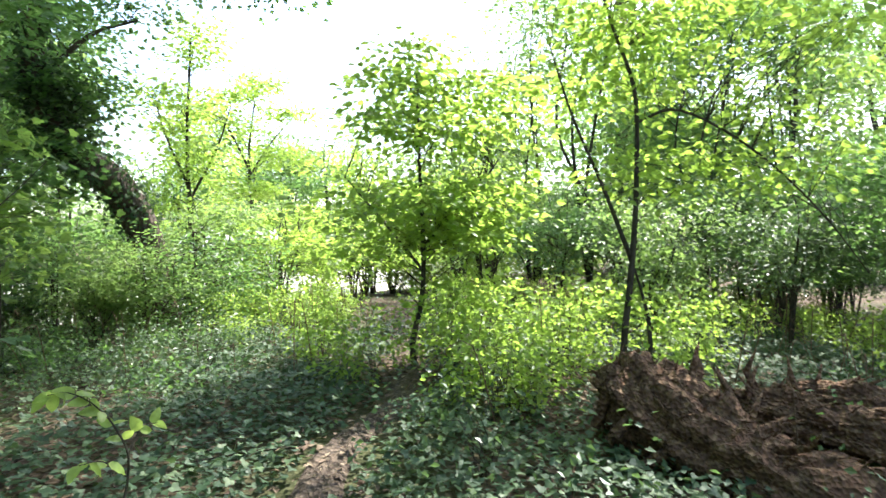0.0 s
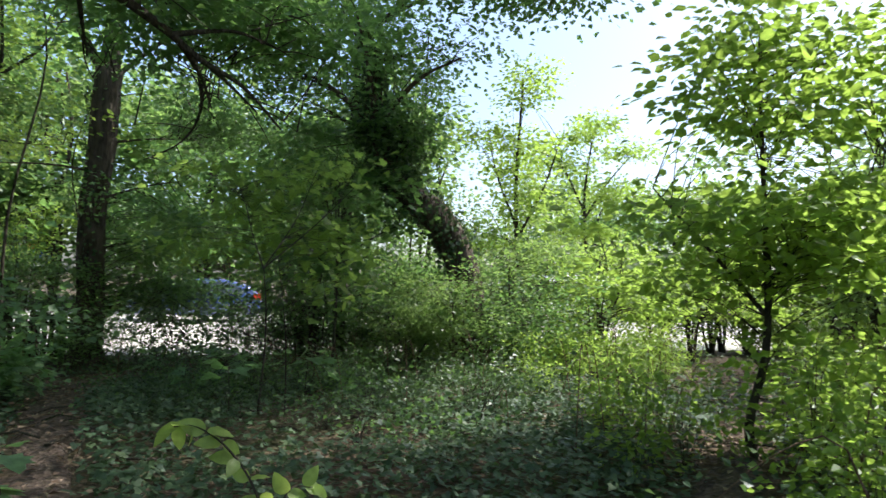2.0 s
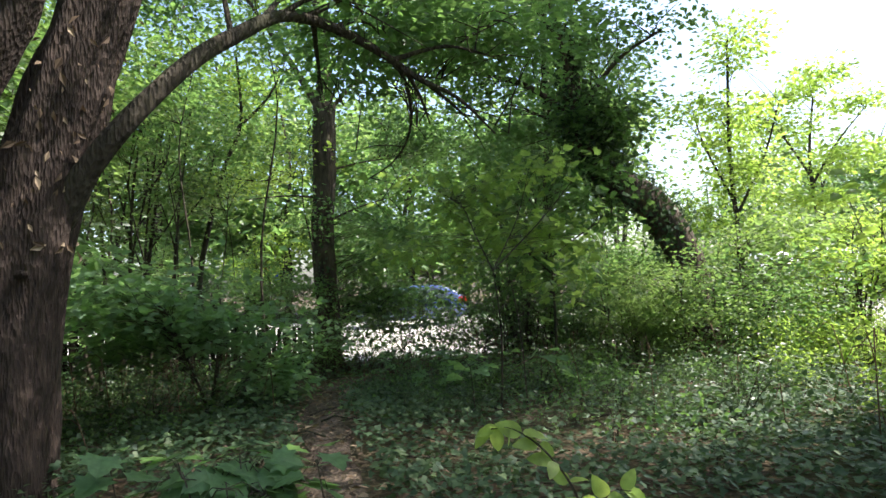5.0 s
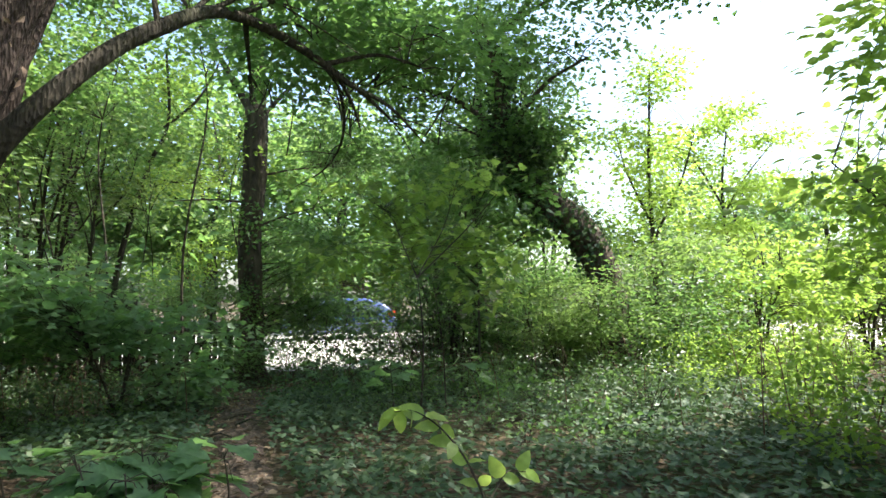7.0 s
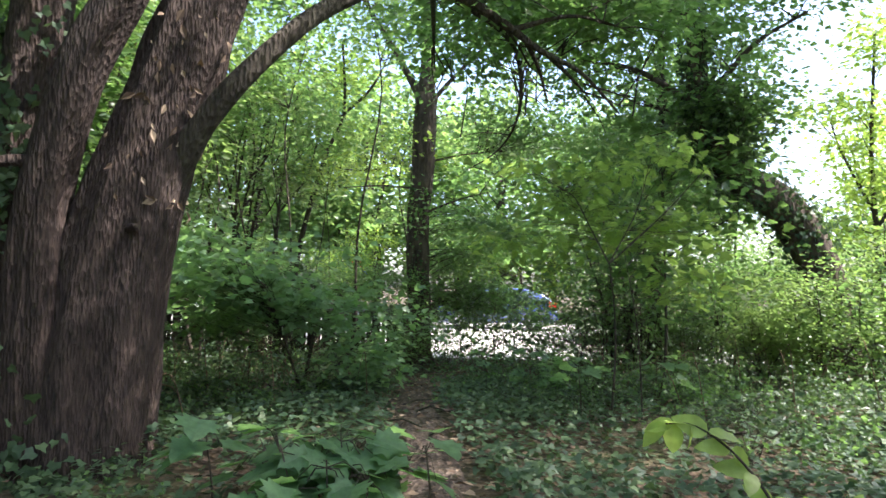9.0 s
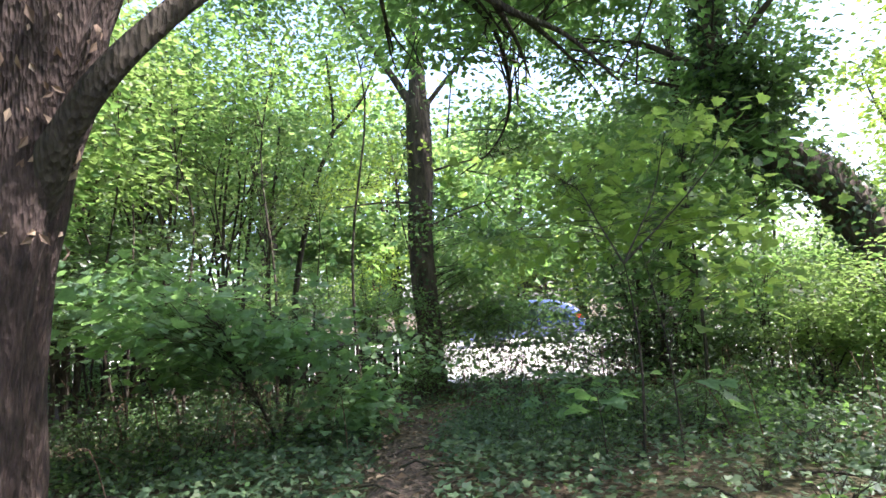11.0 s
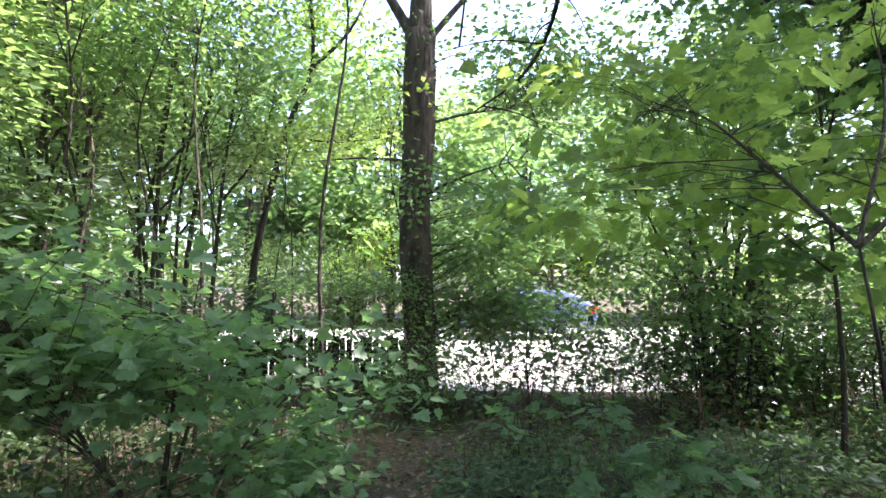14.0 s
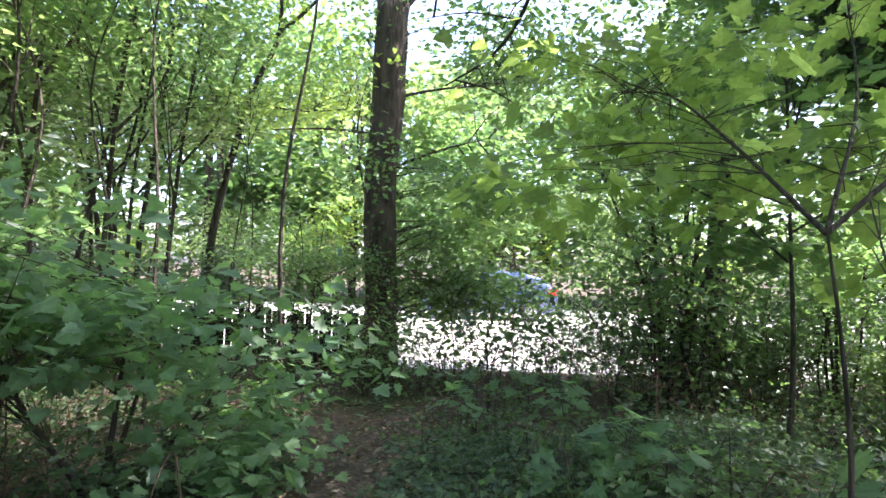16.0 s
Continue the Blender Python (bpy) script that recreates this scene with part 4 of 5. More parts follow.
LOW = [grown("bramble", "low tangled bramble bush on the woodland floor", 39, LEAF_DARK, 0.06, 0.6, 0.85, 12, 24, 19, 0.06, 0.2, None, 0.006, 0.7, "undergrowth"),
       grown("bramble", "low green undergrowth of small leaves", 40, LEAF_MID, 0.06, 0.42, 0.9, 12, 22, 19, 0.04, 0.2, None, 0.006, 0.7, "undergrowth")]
# weeds carry the sunlit leaf colour, brambles mostly the shaded one
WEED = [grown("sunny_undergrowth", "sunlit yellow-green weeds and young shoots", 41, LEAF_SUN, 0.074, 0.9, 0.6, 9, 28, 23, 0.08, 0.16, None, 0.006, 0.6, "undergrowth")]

# between the path and the road, and along the road
plant(UNDER, polar(-0.7, 1.4, [(85, 13), (105, 13), (96, 13.5, 0.9), (68, 15.5, 1.1), (41, 14.6, 1.1),
                               (26, 11.6, 0.55), (37, 11.4, 0.8)]), 51)
plant(POLE, [(-14.8, 4.5), (-14.9, 3.5), (-16.0, 2.0), (-13.6, 1.2), (-15.2, 6.6, 0.9), (-17.5, 0.5), (-12.3, 12.8, 0.9), (-13.0, -1.5), (-14.0, 3.0, 0.8), (-16.2, 5.2, 1.15), (-14.6, 9.0, 1.1), (-15.0, 11.5, 1.1), (-13.2, 2.2, 1.1)], 52)
plant(SUNNY, [(-5.2, 14.2), (-4.6, 17.0), (-3.4, 14.6, 0.8), (-5.8, 20.5, 1.2), (-0.4, 13.5, 0.9), (-1.0, 17.5, 1.2), (-3.0, 20.5, 1.2), (-2.4, 24, 1.4), (-5.5, 25, 1.4), (-4.2, 11.6, 0.7), (-5.4, 11.0, 0.6), (-3.6, 18.6, 1.3), (-0.8, 20, 1.4)], 53)
# shrubs at negative y are unseen, added behind the camera to darken the old trunk
plant(UNDER, [(4.6, 7.6), (6.0, 9.5), (3.4, 6.4, 0.7), (6.8, 6.2), (7.6, 12), (5.2, 4.6), (7.5, 2.0), (6.5, -2), (3.5, -4), (-1.5, -5), (-6, -4.5), (-9.5, -1.5, 1.1), (-8.8, 0.4, 0.8), (-10.6, 1.8), (-9.0, 1.2, 1.1), (-8.6, 0.7, 1.2), (-4.4, -1.3, 1.1), (-6.4, -0.7, 1.2), (-3.0, -2.4, 1.2), (-7.8, -0.3, 1.1), (-5.4, -2.4, 1.3)], 54)
# likewise the trees at negative y: out of view, there to block skylight
plant(POLE, [(6.5, 15), (3.6, 18), (9.5, 14), (0.8, 15.0), (1.6, 12.8, 0.9), (3.7, 15.4), (3.6, 12.2, 0.9), (6.3, 14.0), (4.8, 14.4, 1.0), (3.4, 17.4, 1.1), (5.0, 12.5, 0.8), (4.5, -5), (-3, -7.5), (-9, -6.5), (-5.0, -1.8), (-7.2, -1.4), (-3.0, -3.2), (-0.5, -4.0), (-9.4, 1.0, 0.8), (-10.2, 2.0, 0.8)], 55)
SCRUB = [grown("roadside_scrub", "thin leggy scrub with sparse small leaves by the road", 43, LEAF_MID, 0.075, 1.9, 0.95, 6, 48, 26, 0.35, 0.3, None, 0.007, 0.7, "shrub"),
         grown("roadside_scrub", "sparse young growth with small green leaves by the road", 44, LEAF_MID, 0.075, 2.3, 1.0, 5, 54, 26, 0.5, 0.32, None, 0.008, 0.7, "shrub")]
plant(SCRUB, [tuple(ROAD_D * s + ROAD_N * n) for s, n in [(-9.5, 13.9), (-7.6, 14.2), (-6.2, 13.4), (-4.8, 14.5), (-3.6, 13.6), (-2.5, 14.5), (-1.5, 14.8), (3.0, 14.0), (4.0, 14.6), (5.0, 13.8), (6.2, 14.5), (7.4, 13.9), (8.8, 14.5), (10.4, 14.2), (12, 14.5), (2.6, 12.8), (2.9, 14.9), (3.5, 13.5), (4.5, 14.2), (5.6, 14.8), (4.9, 14.9), (6.8, 14.2), (7.9, 14.8), (9.5, 14.0), (-2.0, 13.8), (-4.2, 13.9), (-5.5, 14.0), (-7.0, 13.6), (-8.5, 14.4)]], 59, 0.45, 1.2)
lace = np.random.default_rng(76)
plant(SCRUB, [tuple(ROAD_D * s + ROAD_N * n) for s, n in zip(np.concatenate([lace.uniform(-1.6, -0.6, 4), lace.uniform(1.9, 9.0, 12)]), lace.uniform(12.9, 14.9, 16))], 77, 0.4, 0.75)
plant(SCRUB, [tuple(ROAD_D * s + ROAD_N * n) for s, n in zip(lace.uniform(2.0, 5.6, 7), lace.uniform(13.3, 15.1, 7))], 80, 0.45, 0.65)
plant(LOW, [tuple(ROAD_D * s + ROAD_N * n) for s, n in zip(lace.uniform(-8, 9, 12), lace.uniform(14.3, 15.1, 12))], 81, 0.4, 0.6)
plant(WEED, [tuple(ROAD_D * s + ROAD_N * n) for s, n in zip(lace.uniform(14, 31, 34), lace.uniform(13.2, 14.9, 34))], 82, 0.9, 1.5)
plant([POLE[1]], [(-11.2, 19.4, 1.05), (-10.2, 20.0, 0.85), (-12.6, 19.0, 1.1)], 83)
plant(UNDER, [(-12.6, 2.0, 0.95), (-15.6, 3.6, 0.8)], 78)
plant([SUNNY[1], SCRUB[0]], [(-5.4, 9.1, 0.5), (-4.9, 9.8, 0.9), (-6.3, 9.5, 0.45), (-5.5, 9.9, 1.0), (-6.0, 9.0, 0.4), (-5.2, 9.6, 0.9)], 87)
plant(WEED, [(-1.2, 6.2), (-1.95, 6.3), (-1.4, 7.0), (-0.9, 6.7), (-2.3, 7.0), (0.5, 6.0), (-0.3, 6.2), (1.0, 6.4)], 84, 0.7, 1.0)
plant(SUNNY, polar(-0.9, 1.2, [(8, 19, 1.8), (13, 21, 1.75), (17, 18.5, 1.5), (26, 23, 1.8), (28.5, 26, 1.9), (19.5, 29, 2.0), (4, 22, 1.9), (-3, 20, 1.8), (11, 25, 2.0)]), 60)
plant([UNDER[0], SUNNY[1], UNDER[1]], [(0.6, 11.0, 0.7), (2.2, 12.5, 0.9), (1.6, 16, 1.1), (4.2, 13.8, 1.0), (3.4, 9.4, 0.8), (2.6, 7.6, 0.6), (5.2, 10.8, 0.9), (0.8, 14.5), (1.6, 9.3, 0.6), (3.6, 10.6, 0.8), (2.9, 11.6, 0.7), (4.4, 12.4, 0.9), (5.4, 13.2), (1.2, 7.9, 0.5), (4.9, 10.6, 0.6), (5.6, 11.3, 0.6), (6.2, 11.8, 0.7), (6.5, 12.7, 0.8), (4.4, 9.6, 0.5)], 72)
plant(UNDER, [tuple(ROAD_D * s + ROAD_N * n) + (k,) for s, n, k in [(-1.9, 14.0, 0.6), (-3.2, 14.2, 0.65)]] + [(-8.9, 1.1, 0.7), (-10.9, 0.9, 0.8), (-9.8, 0.5, 0.8), (-11.8, 0.4)], 74)
for k, (x, y, lean, tall, thick, fork) in enumerate([(-13.1, 3.5, 0.2, 5.2, 0.05, 3.6), (-13.1, 4.2, 0.45, 5.6, 0.045, 3.2), (-13.5, 4.15, 0.4, 5.0, 0.04, 2.6), (-13.2, 4.5, 0.35, 4.6, 0.035, 2.4), (-13.1, 5.0, 0.4, 5.2, 0.04, 2.9), (-13.9, 4.9, 0.3, 6.0, 0.05, 3.4), (-12.9, 3.0, 0.3, 5.6, 0.05, 3.3), (-13.6, 3.3, -0.2, 5.4, 0.035, 3.0)]):
    bow = 0.12 * math.sin(k * 2.3)
    free_tree("thicket_sapling", "thin dark leaning sapling in a dense thicket by the fence", (x, y),
              [([(0, 0, 0), (0.02, lean * 0.2 + bow, tall * 0.3), (0.0, lean * 0.6, tall * 0.62), (0.05, lean * 1.2, tall)], thick),
               ([(0.01, lean * 0.6, fork), (0.1, lean + 0.3, fork + 0.7), (0.15, lean + 0.5, fork + 1.6)], thick * 0.5),
               ([(0.01, lean * 0.5, fork * 0.8), (-0.1, lean - 0.4, fork + 0.3), (-0.1, lean - 0.7, fork + 1.0)], thick * 0.4)],
              [((0.1, lean, tall - 0.4), (0.9, 0.9, 0.8), 9), ((0.1, lean * 0.7, fork + 0.3), (0.7, 0.8, 0.5), 4)], 90 + k, LEAF_MID, 0.10, 26, 0.3, group="thicket saplings")
LACE = [grown("roadside_sapling", "sparse young sapling with single broad leaves against the bright road", 47, LEAF_MID, 0.11, 2.0, 0.8, 3, 34, 7, 0.25, 0.28, None, 0.012, 0.8, "shrub"),
        grown("roadside_sapling", "thin young sapling with scattered dark leaves by the road", 48, LEAF_DARK, 0.10, 1.6, 0.8, 4, 34, 8, 0.15, 0.28, None, 0.01, 0.8, "shrub")]
plant(LACE, [tuple(ROAD_D * s + ROAD_N * n) for s, n in zip(np.concatenate([np.linspace(0.3, 3.0, 9), np.linspace(2.4, 9.5, 17)]), lace.uniform(12.2, 14.9, 26))], 85, 0.6, 1.05)
plant(LACE, [(-12.1, 8.8, 1.15), (-11.95, 8.5, 0.9), (-11.7, 8.9, 0.8)] + [tuple(ROAD_D * s + ROAD_N * n) for s, n in zip(np.linspace(-0.2, 7.5, 20), lace.uniform(13.4, 15.1, 20))], 86, 0.55, 0.85)
# sunlit look comes partly from the yellow leaf colour
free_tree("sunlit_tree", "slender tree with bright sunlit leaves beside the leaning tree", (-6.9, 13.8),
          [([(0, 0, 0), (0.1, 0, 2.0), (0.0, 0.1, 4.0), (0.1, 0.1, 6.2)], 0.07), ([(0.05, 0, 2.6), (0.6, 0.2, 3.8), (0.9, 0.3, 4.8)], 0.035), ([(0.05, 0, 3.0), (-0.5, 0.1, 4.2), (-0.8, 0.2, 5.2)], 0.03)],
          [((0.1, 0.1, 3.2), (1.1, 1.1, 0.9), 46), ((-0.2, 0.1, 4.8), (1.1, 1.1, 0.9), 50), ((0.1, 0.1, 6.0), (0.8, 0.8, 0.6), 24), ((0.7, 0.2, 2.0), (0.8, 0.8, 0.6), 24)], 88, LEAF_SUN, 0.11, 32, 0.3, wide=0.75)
SLIM = [grown("slim_sapling", "bare thin straight sapling stem with a few high leaves", 45, LEAF_MID, 0.09, 6.5, 0.9, 1, 26, 40, 3.4, 0.3, None, 0.03),
        grown("slim_sapling", "pair of thin dark sapling stems with sparse leaves", 46, LEAF_FAR, 0.09, 5.6, 1.0, 2, 26, 40, 2.8, 0.3, None, 0.022)]
plant(SLIM, polar(-0.7, 1.4, [(66, 11.5), (69, 12.8), (72, 10.2, 0.9), (73, 12.2), (76, 13.2), (78, 10.6), (79.5, 12), (81, 9.6, 0.9), (83, 13.5), (86, 11), (89, 12.4), (92, 10.4), (95, 12), (99, 11), (62, 13.6), (48, 14.2), (43.5, 11.8, 0.8), (36, 12.6, 0.9), (90.5, 13.8), (75, 11.4, 0.8)]), 73)
plant(SUNNY, [tuple(ROAD_D * s + ROAD_N * n) + (k,) for s, n, k in [(14.6, 14.2, 0.7), (16.2, 14.6, 0.8), (17.6, 14.0, 0.75), (19.2, 14.5, 0.9), (20.8, 14.1, 0.8), (22.4, 14.6, 0.9), (24, 14.2, 0.9), (25.8, 14.6, 1.0), (28, 14.2, 1.0), (30.5, 14.6, 1.1)]], 79)
# beyond the road
plant(FAR, [tuple(ROAD_D * s + ROAD_N * n) + (k,) for s, n, k in [(-34, 34, 1), (-26, 33, 1.05), (-19, 35, 1), (-12, 33.5, 1.1), (-5.5, 35, 1), (1, 33.5, 1.05), (-30, 41, 1.2), (-15, 42, 1.2), (-1, 42, 1.15), (7, 34.5, 0.9), (13, 36, 0.75), (20, 36, 0.5), (27, 37, 0.5), (34, 35, 0.5), (31, 39, 0.5), (24, 38, 0.5), (-22.5, 38, 1.2), (-8.5, 39, 1.2), (-34, 36, 1.2), (4.5, 39, 1.1), (10, 39, 0.95)]], 56)
plant(SUNNY, [tuple(ROAD_D * s + ROAD_N * n) + (k,) for s, n, k in [(-30, 31, 1.5), (-26, 30.6, 1.6), (-22, 31, 1.4), (-18, 30.5, 1.5), (-14, 31, 1.6), (-10, 30.6, 1.5), (-6, 31, 1.5), (-2, 30.6, 1.6), (2, 31, 1.5), (6, 30.6, 1.6), (10, 31, 1.5), (14, 30.6, 1.4), (18, 31, 1.5), (22, 31, 1.5), (27, 31, 1.5)]], 57)
# the three at negative y stand unseen behind, closing off the light
plant(FAR, [(10, 30, 0.8), (3, 32, 0.62), (-2, 34, 0.5), (-7, 38, 0.5), (6, 26, 0.7), (16, 24, 0.9), (18, 12, 1), (14, -6, 1), (-5, -16, 1), (-24, -8, 1), (-18.8, 36.5, 0.72), (-17.4, 41.7, 0.76), (-13.4, 39.0, 0.62), (-12.7, 45.0, 0.72), (-9.3, 42.0, 0.7), (-6.6, 38.0, 0.75), (-4.0, 40.0, 0.8)], 58)


def scatter(rng, n, x0, x1, y0, y1):
    return np.stack([rng.uniform(x0, x1, n), rng.uniform(y0, y1, n)], 1)


def trail_distance(p, lines=None):
    d = np.full(len(p), 9.0)
    for line in lines or (TRAIL_A, TRAIL_B):
        q = bend(line, 6)
        d = np.minimum(d, np.min(np.linalg.norm(p[:, None] - q[None], axis=2), axis=1))
    return d


def undergrowth():
    rng = np.random.default_rng(61)
    p = scatter(rng, 760, -13.5, 4.5, 2.0, 15.5)
    n = p @ ROAD_N
    d = trail_distance(p)
    walked = np.min(np.linalg.norm(p[:, None] - WALKED[None, :, :2], axis=2), axis=1)
    k = (d > 0.75) & (n < ROAD_EDGE - 0.3) & (walked > 1.7) & (np.hypot(p[:, 0] - 0.6, p[:, 1] - 4.2) > 1.3) & (np.hypot(p[:, 0] + 6.0, p[:, 1] - 2.1) > 1.2)
    p = p[k]
    # sun and shade painted by plant choice: bright weeds where lit, darker brambles elsewhere
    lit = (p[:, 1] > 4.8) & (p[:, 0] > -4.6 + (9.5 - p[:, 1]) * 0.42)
    far = (p @ ROAD_N > 10.2) & (p @ ROAD_D > -3) & (p @ ROAD_D < 11) & (rng.random(len(p)) < 0.75)
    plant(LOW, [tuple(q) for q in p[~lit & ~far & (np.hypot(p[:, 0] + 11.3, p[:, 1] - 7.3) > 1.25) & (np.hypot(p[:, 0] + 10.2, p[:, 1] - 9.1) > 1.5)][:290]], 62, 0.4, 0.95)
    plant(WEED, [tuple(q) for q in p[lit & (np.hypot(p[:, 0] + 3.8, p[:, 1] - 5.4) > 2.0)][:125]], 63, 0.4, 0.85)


undergrowth()


def ivy_floor():
    rng = np.random.default_rng(64)
    p = np.concatenate([scatter(rng, 72000, -8.5, 3.5, 1.8, 9.5), scatter(rng, 26000, -13.5, 5, 2, 15.5), scatter(rng, 16000, -9.5, 4.5, -3.5, 1.8)])
    wave = np.sin(p[:, 0] * 1.3 + 2 * np.sin(p[:, 1] * 0.9)) * np.cos(p[:, 1] * 1.1)
    d = trail_distance(p)
    k = (trail_distance(p, [TRAIL_A]) > 0.17 + 0.16 * rng.random(len(p))) & (d > 0.13 + 0.22 * rng.random(len(p))) & (p @ ROAD_N < ROAD_EDGE) & (wave + rng.normal(size=len(p)) * 0.5 > -0.65)
    p = p[k]
    n = len(p)
    lift = rng.uniform(0.02, 0.17, n) + 0.05 * np.sin(p[:, 0] * 3) * np.sin(p[:, 1] * 3)
    z = rough_height(p[:, 0], p[:, 1]) + np.maximum(lift, 0.015)
    a = rng.uniform(0, 6.28, n)
    ax = np.stack([np.cos(a), np.sin(a), rng.normal(size=n) * 0.25], 1)
    nm = unit(rng.normal(size=(n, 3)) * 0.38 + np.array([0, 0, 1.0]))
    ln = rng.uniform(0.028, 0.068, n)
    v, f = leaf_geo(np.column_stack([p, z]), ax, nm, ln, ln, "ivy")
    tagged(new("ivy_ground_cover", mesh_of("ivy_ground_cover", v, f, LEAF_IVY)), "glossy dark ivy carpeting the woodland floor", "ivy", "", "stuff")


ivy_floor()


def litter():
    rng = np.random.default_rng(65)
    p = scatter(rng, 26000, -12, 4, 1.5, 13)
    d = trail_distance(p)
    k = (d < 0.45) | (rng.random(len(p)) < 0.1)
    p = p[k & (p @ ROAD_N < ROAD_EDGE)]
    n = len(p)
    z = rough_height(p[:, 0], p[:, 1]) + 0.05 + rng.uniform(0, 0.02, n)
    a = rng.uniform(0, 6.28, n)
    ax = np.stack([np.cos(a), np.sin(a), rng.normal(size=n) * 0.15], 1)
    ln = rng.uniform(0.03, 0.08, n)
    v, f = leaf_geo(np.column_stack([p, z]), ax, unit(rng.normal(size=(n, 3)) * 0.3 + np.array([0, 0, 1.0])), ln, ln * 0.6, "kite")
    tagged(new("leaf_litter", mesh_of("leaf_litter", v, f, LEAF_DEAD)), "dry brown fallen leaves scattered on the path", "leaf litter", "", "stuff")
    t = Tubes()
    for _ in range(220):
        q = np.array([rng.uniform(-11, 3), rng.uniform(2, 12)])
        a, l = rng.uniform(0, 6.28), rng.uniform(0.15, 0.7)
        e = q + l * np.array([math.cos(a), math.sin(a)])
        t.add([(*s, float(rough_height(*s)) + 0.05 + h) for s, h in ((q, 0), ((q + e) / 2 + rng.normal(size=2) * 0.04, 0.04), (e, 0.02))], [0.009, 0.007, 0.003], 4)
    d = Tubes()
    for _ in range(520):
        q = np.array([rng.uniform(-12.5, 2.5), rng.uniform(2.6, 12)])
        if trail_distance(q[None])[0] < 0.4 or np.min(np.linalg.norm(WALKED[:, :2] - q, axis=1)) < 2.4:
            continue
        z = float(rough_height(*q))
        a, l, h = rng.uniform(0, 6.28), rng.uniform(0.1, 0.6), rng.uniform(0.15, 0.75)
        e = np.array([math.cos(a), math.sin(a)]) * l
        d.add(bend([(*q, z - 0.03), (*(q + e * 0.35), z + h), (*(q + e * 0.8), z + h * 0.9), (*(q + e * 1.2), z + h * rng.uniform(0.1, 1.3))], 3), np.linspace(0.005, 0.0015, 10), 4)
    tagged(new("dead_stems", d.mesh("dead_stems", STRAW)), "bare brown dead bramble stems arching from the woodland floor", "dead stems", "", "stuff")
    tagged(new("fallen_twigs", t.mesh("fallen_twigs", BARK_THIN)), "thin dead twigs lying on the woodland floor", "twigs", "", "stuff")


litter()


def stump():
    b = np.array(at_ground(1.15, 4.05, 0.1))
    ob = thing("rotten_log", b, "crumbling brown rotten log with torn fibrous wood and a jagged end", "log")
    rng = np.random.default_rng(66)
    high = []

    def body(name, line, radii, seed, squash):
        """A decayed log: a thick tube with deep lengthwise furrows and broken lumps."""
        q = bend(line, 10)
        t = Tubes()
        r = np.interp(np.linspace(0, 1, len(q)), np.linspace(0, 1, len(radii)), radii)
        t.add(q, r, 56, 0.0, lambda a, s: 1 + 0.10 * np.sin(a * 7 + 3 * np.sin(s * 5 + seed)) + 0.07 * np.sin(a * 13 + 6 * s + seed) + 0.04 * np.sin(a * 25 + 9 * s))
        v = t.v[0]
        for k in range(len(v)):
            p = Vector(v[k]) * 3.0 + Vector((seed, 0, 0))
            n = 0.13 * noise.noise(p) + 0.11 * noise.noise(p * 3.3) + 0.06 * noise.noise(p * 9.0)
            c = q[np.argmin(np.linalg.norm(q - v[k], axis=1))]
            v[k] = c + (v[k] - c) * (1 + 2.2 * n)
            v[k][2] = b[2] + (v[k][2] - b[2]) * squash
        world_part(name, mesh_of(name, v, t.f[0], PEAT, True), ob)
        high.append(v[v[:, 2] > b[2] + 0.25])

    body("root_end", [(0.62, 4.85, 0.15), (0.60, 4.55, 0.62), (0.60, 4.32, 0.72), (0.95, 3.95, 0.50), (1.35, 3.5, 0.32), (1.65, 3.1, 0.2)], [0.18, 0.24, 0.27, 0.25, 0.23, 0.18], 1.3, 1.0)
    body("broken_log", [(1.0, 4.75, 0.45), (1.3, 4.45, 0.62), (1.65, 4.1, 0.60), (2.05, 3.65, 0.48), (2.5, 3.2, 0.35)], [0.08, 0.15, 0.17, 0.19, 0.17], 4.1, 1.0)
    body("broken_log", [(1.3, 5.0, 0.4), (1.75, 4.75, 0.58), (2.3, 4.4, 0.58), (2.9, 4.0, 0.45)], [0.08, 0.15, 0.17, 0.15], 7.7, 1.0)
    body("earth", [(0.3, 4.3, 0.16), (1.1, 4.15, 0.18), (2.0, 4.0, 0.2), (3.0, 3.8, 0.15)], [0.25, 0.34, 0.36, 0.25], 9.2, 0.9)
    high = np.concatenate(high)
    t = Tubes()
    for _ in range(320):
        o = high[rng.integers(len(high))]
        d = unit(np.array([0.5 + rng.normal() * 0.4, -0.5 + rng.normal() * 0.4, rng.uniform(-0.2, 0.7)]))
        l = rng.uniform(0.04, 0.14)
        t.add([o - d * 0.03, o + d * l * 0.5, o + d * l + rng.normal(size=3) * 0.02], [0.010, 0.007, 0.002], 4)
    for base, lean, n in (((0.62, 4.35, 0.75), (0.1, -0.1, 1.0), 14), ((0.85, 4.0, 0.62), (0.5, -0.4, 0.7), 10), ((1.3, 4.45, 0.62), (-0.2, 0.1, 1.0), 8), ((1.75, 4.7, 0.55), (0.1, 0.0, 1.0), 6)):
        s = Tubes()
        for _ in range(n):
            o = np.array(base) + rng.normal(size=3) * (0.13, 0.13, 0.05)
            d = unit(np.array(lean) + rng.normal(size=3) * 0.35)
            l, w = rng.uniform(0.16, 0.36), rng.uniform(0.025, 0.055)
            s.add([o - d * 0.2, o, o + d * l * 0.6 + rng.normal(size=3) * 0.02, o + d * l], [w, w * 0.9, w * 0.5, 0.004], 7, 0.5)
        world_part("jagged_splinter", s.mesh("jagged_splinter", PEAT), ob, "jagged torn wood", "stuff")
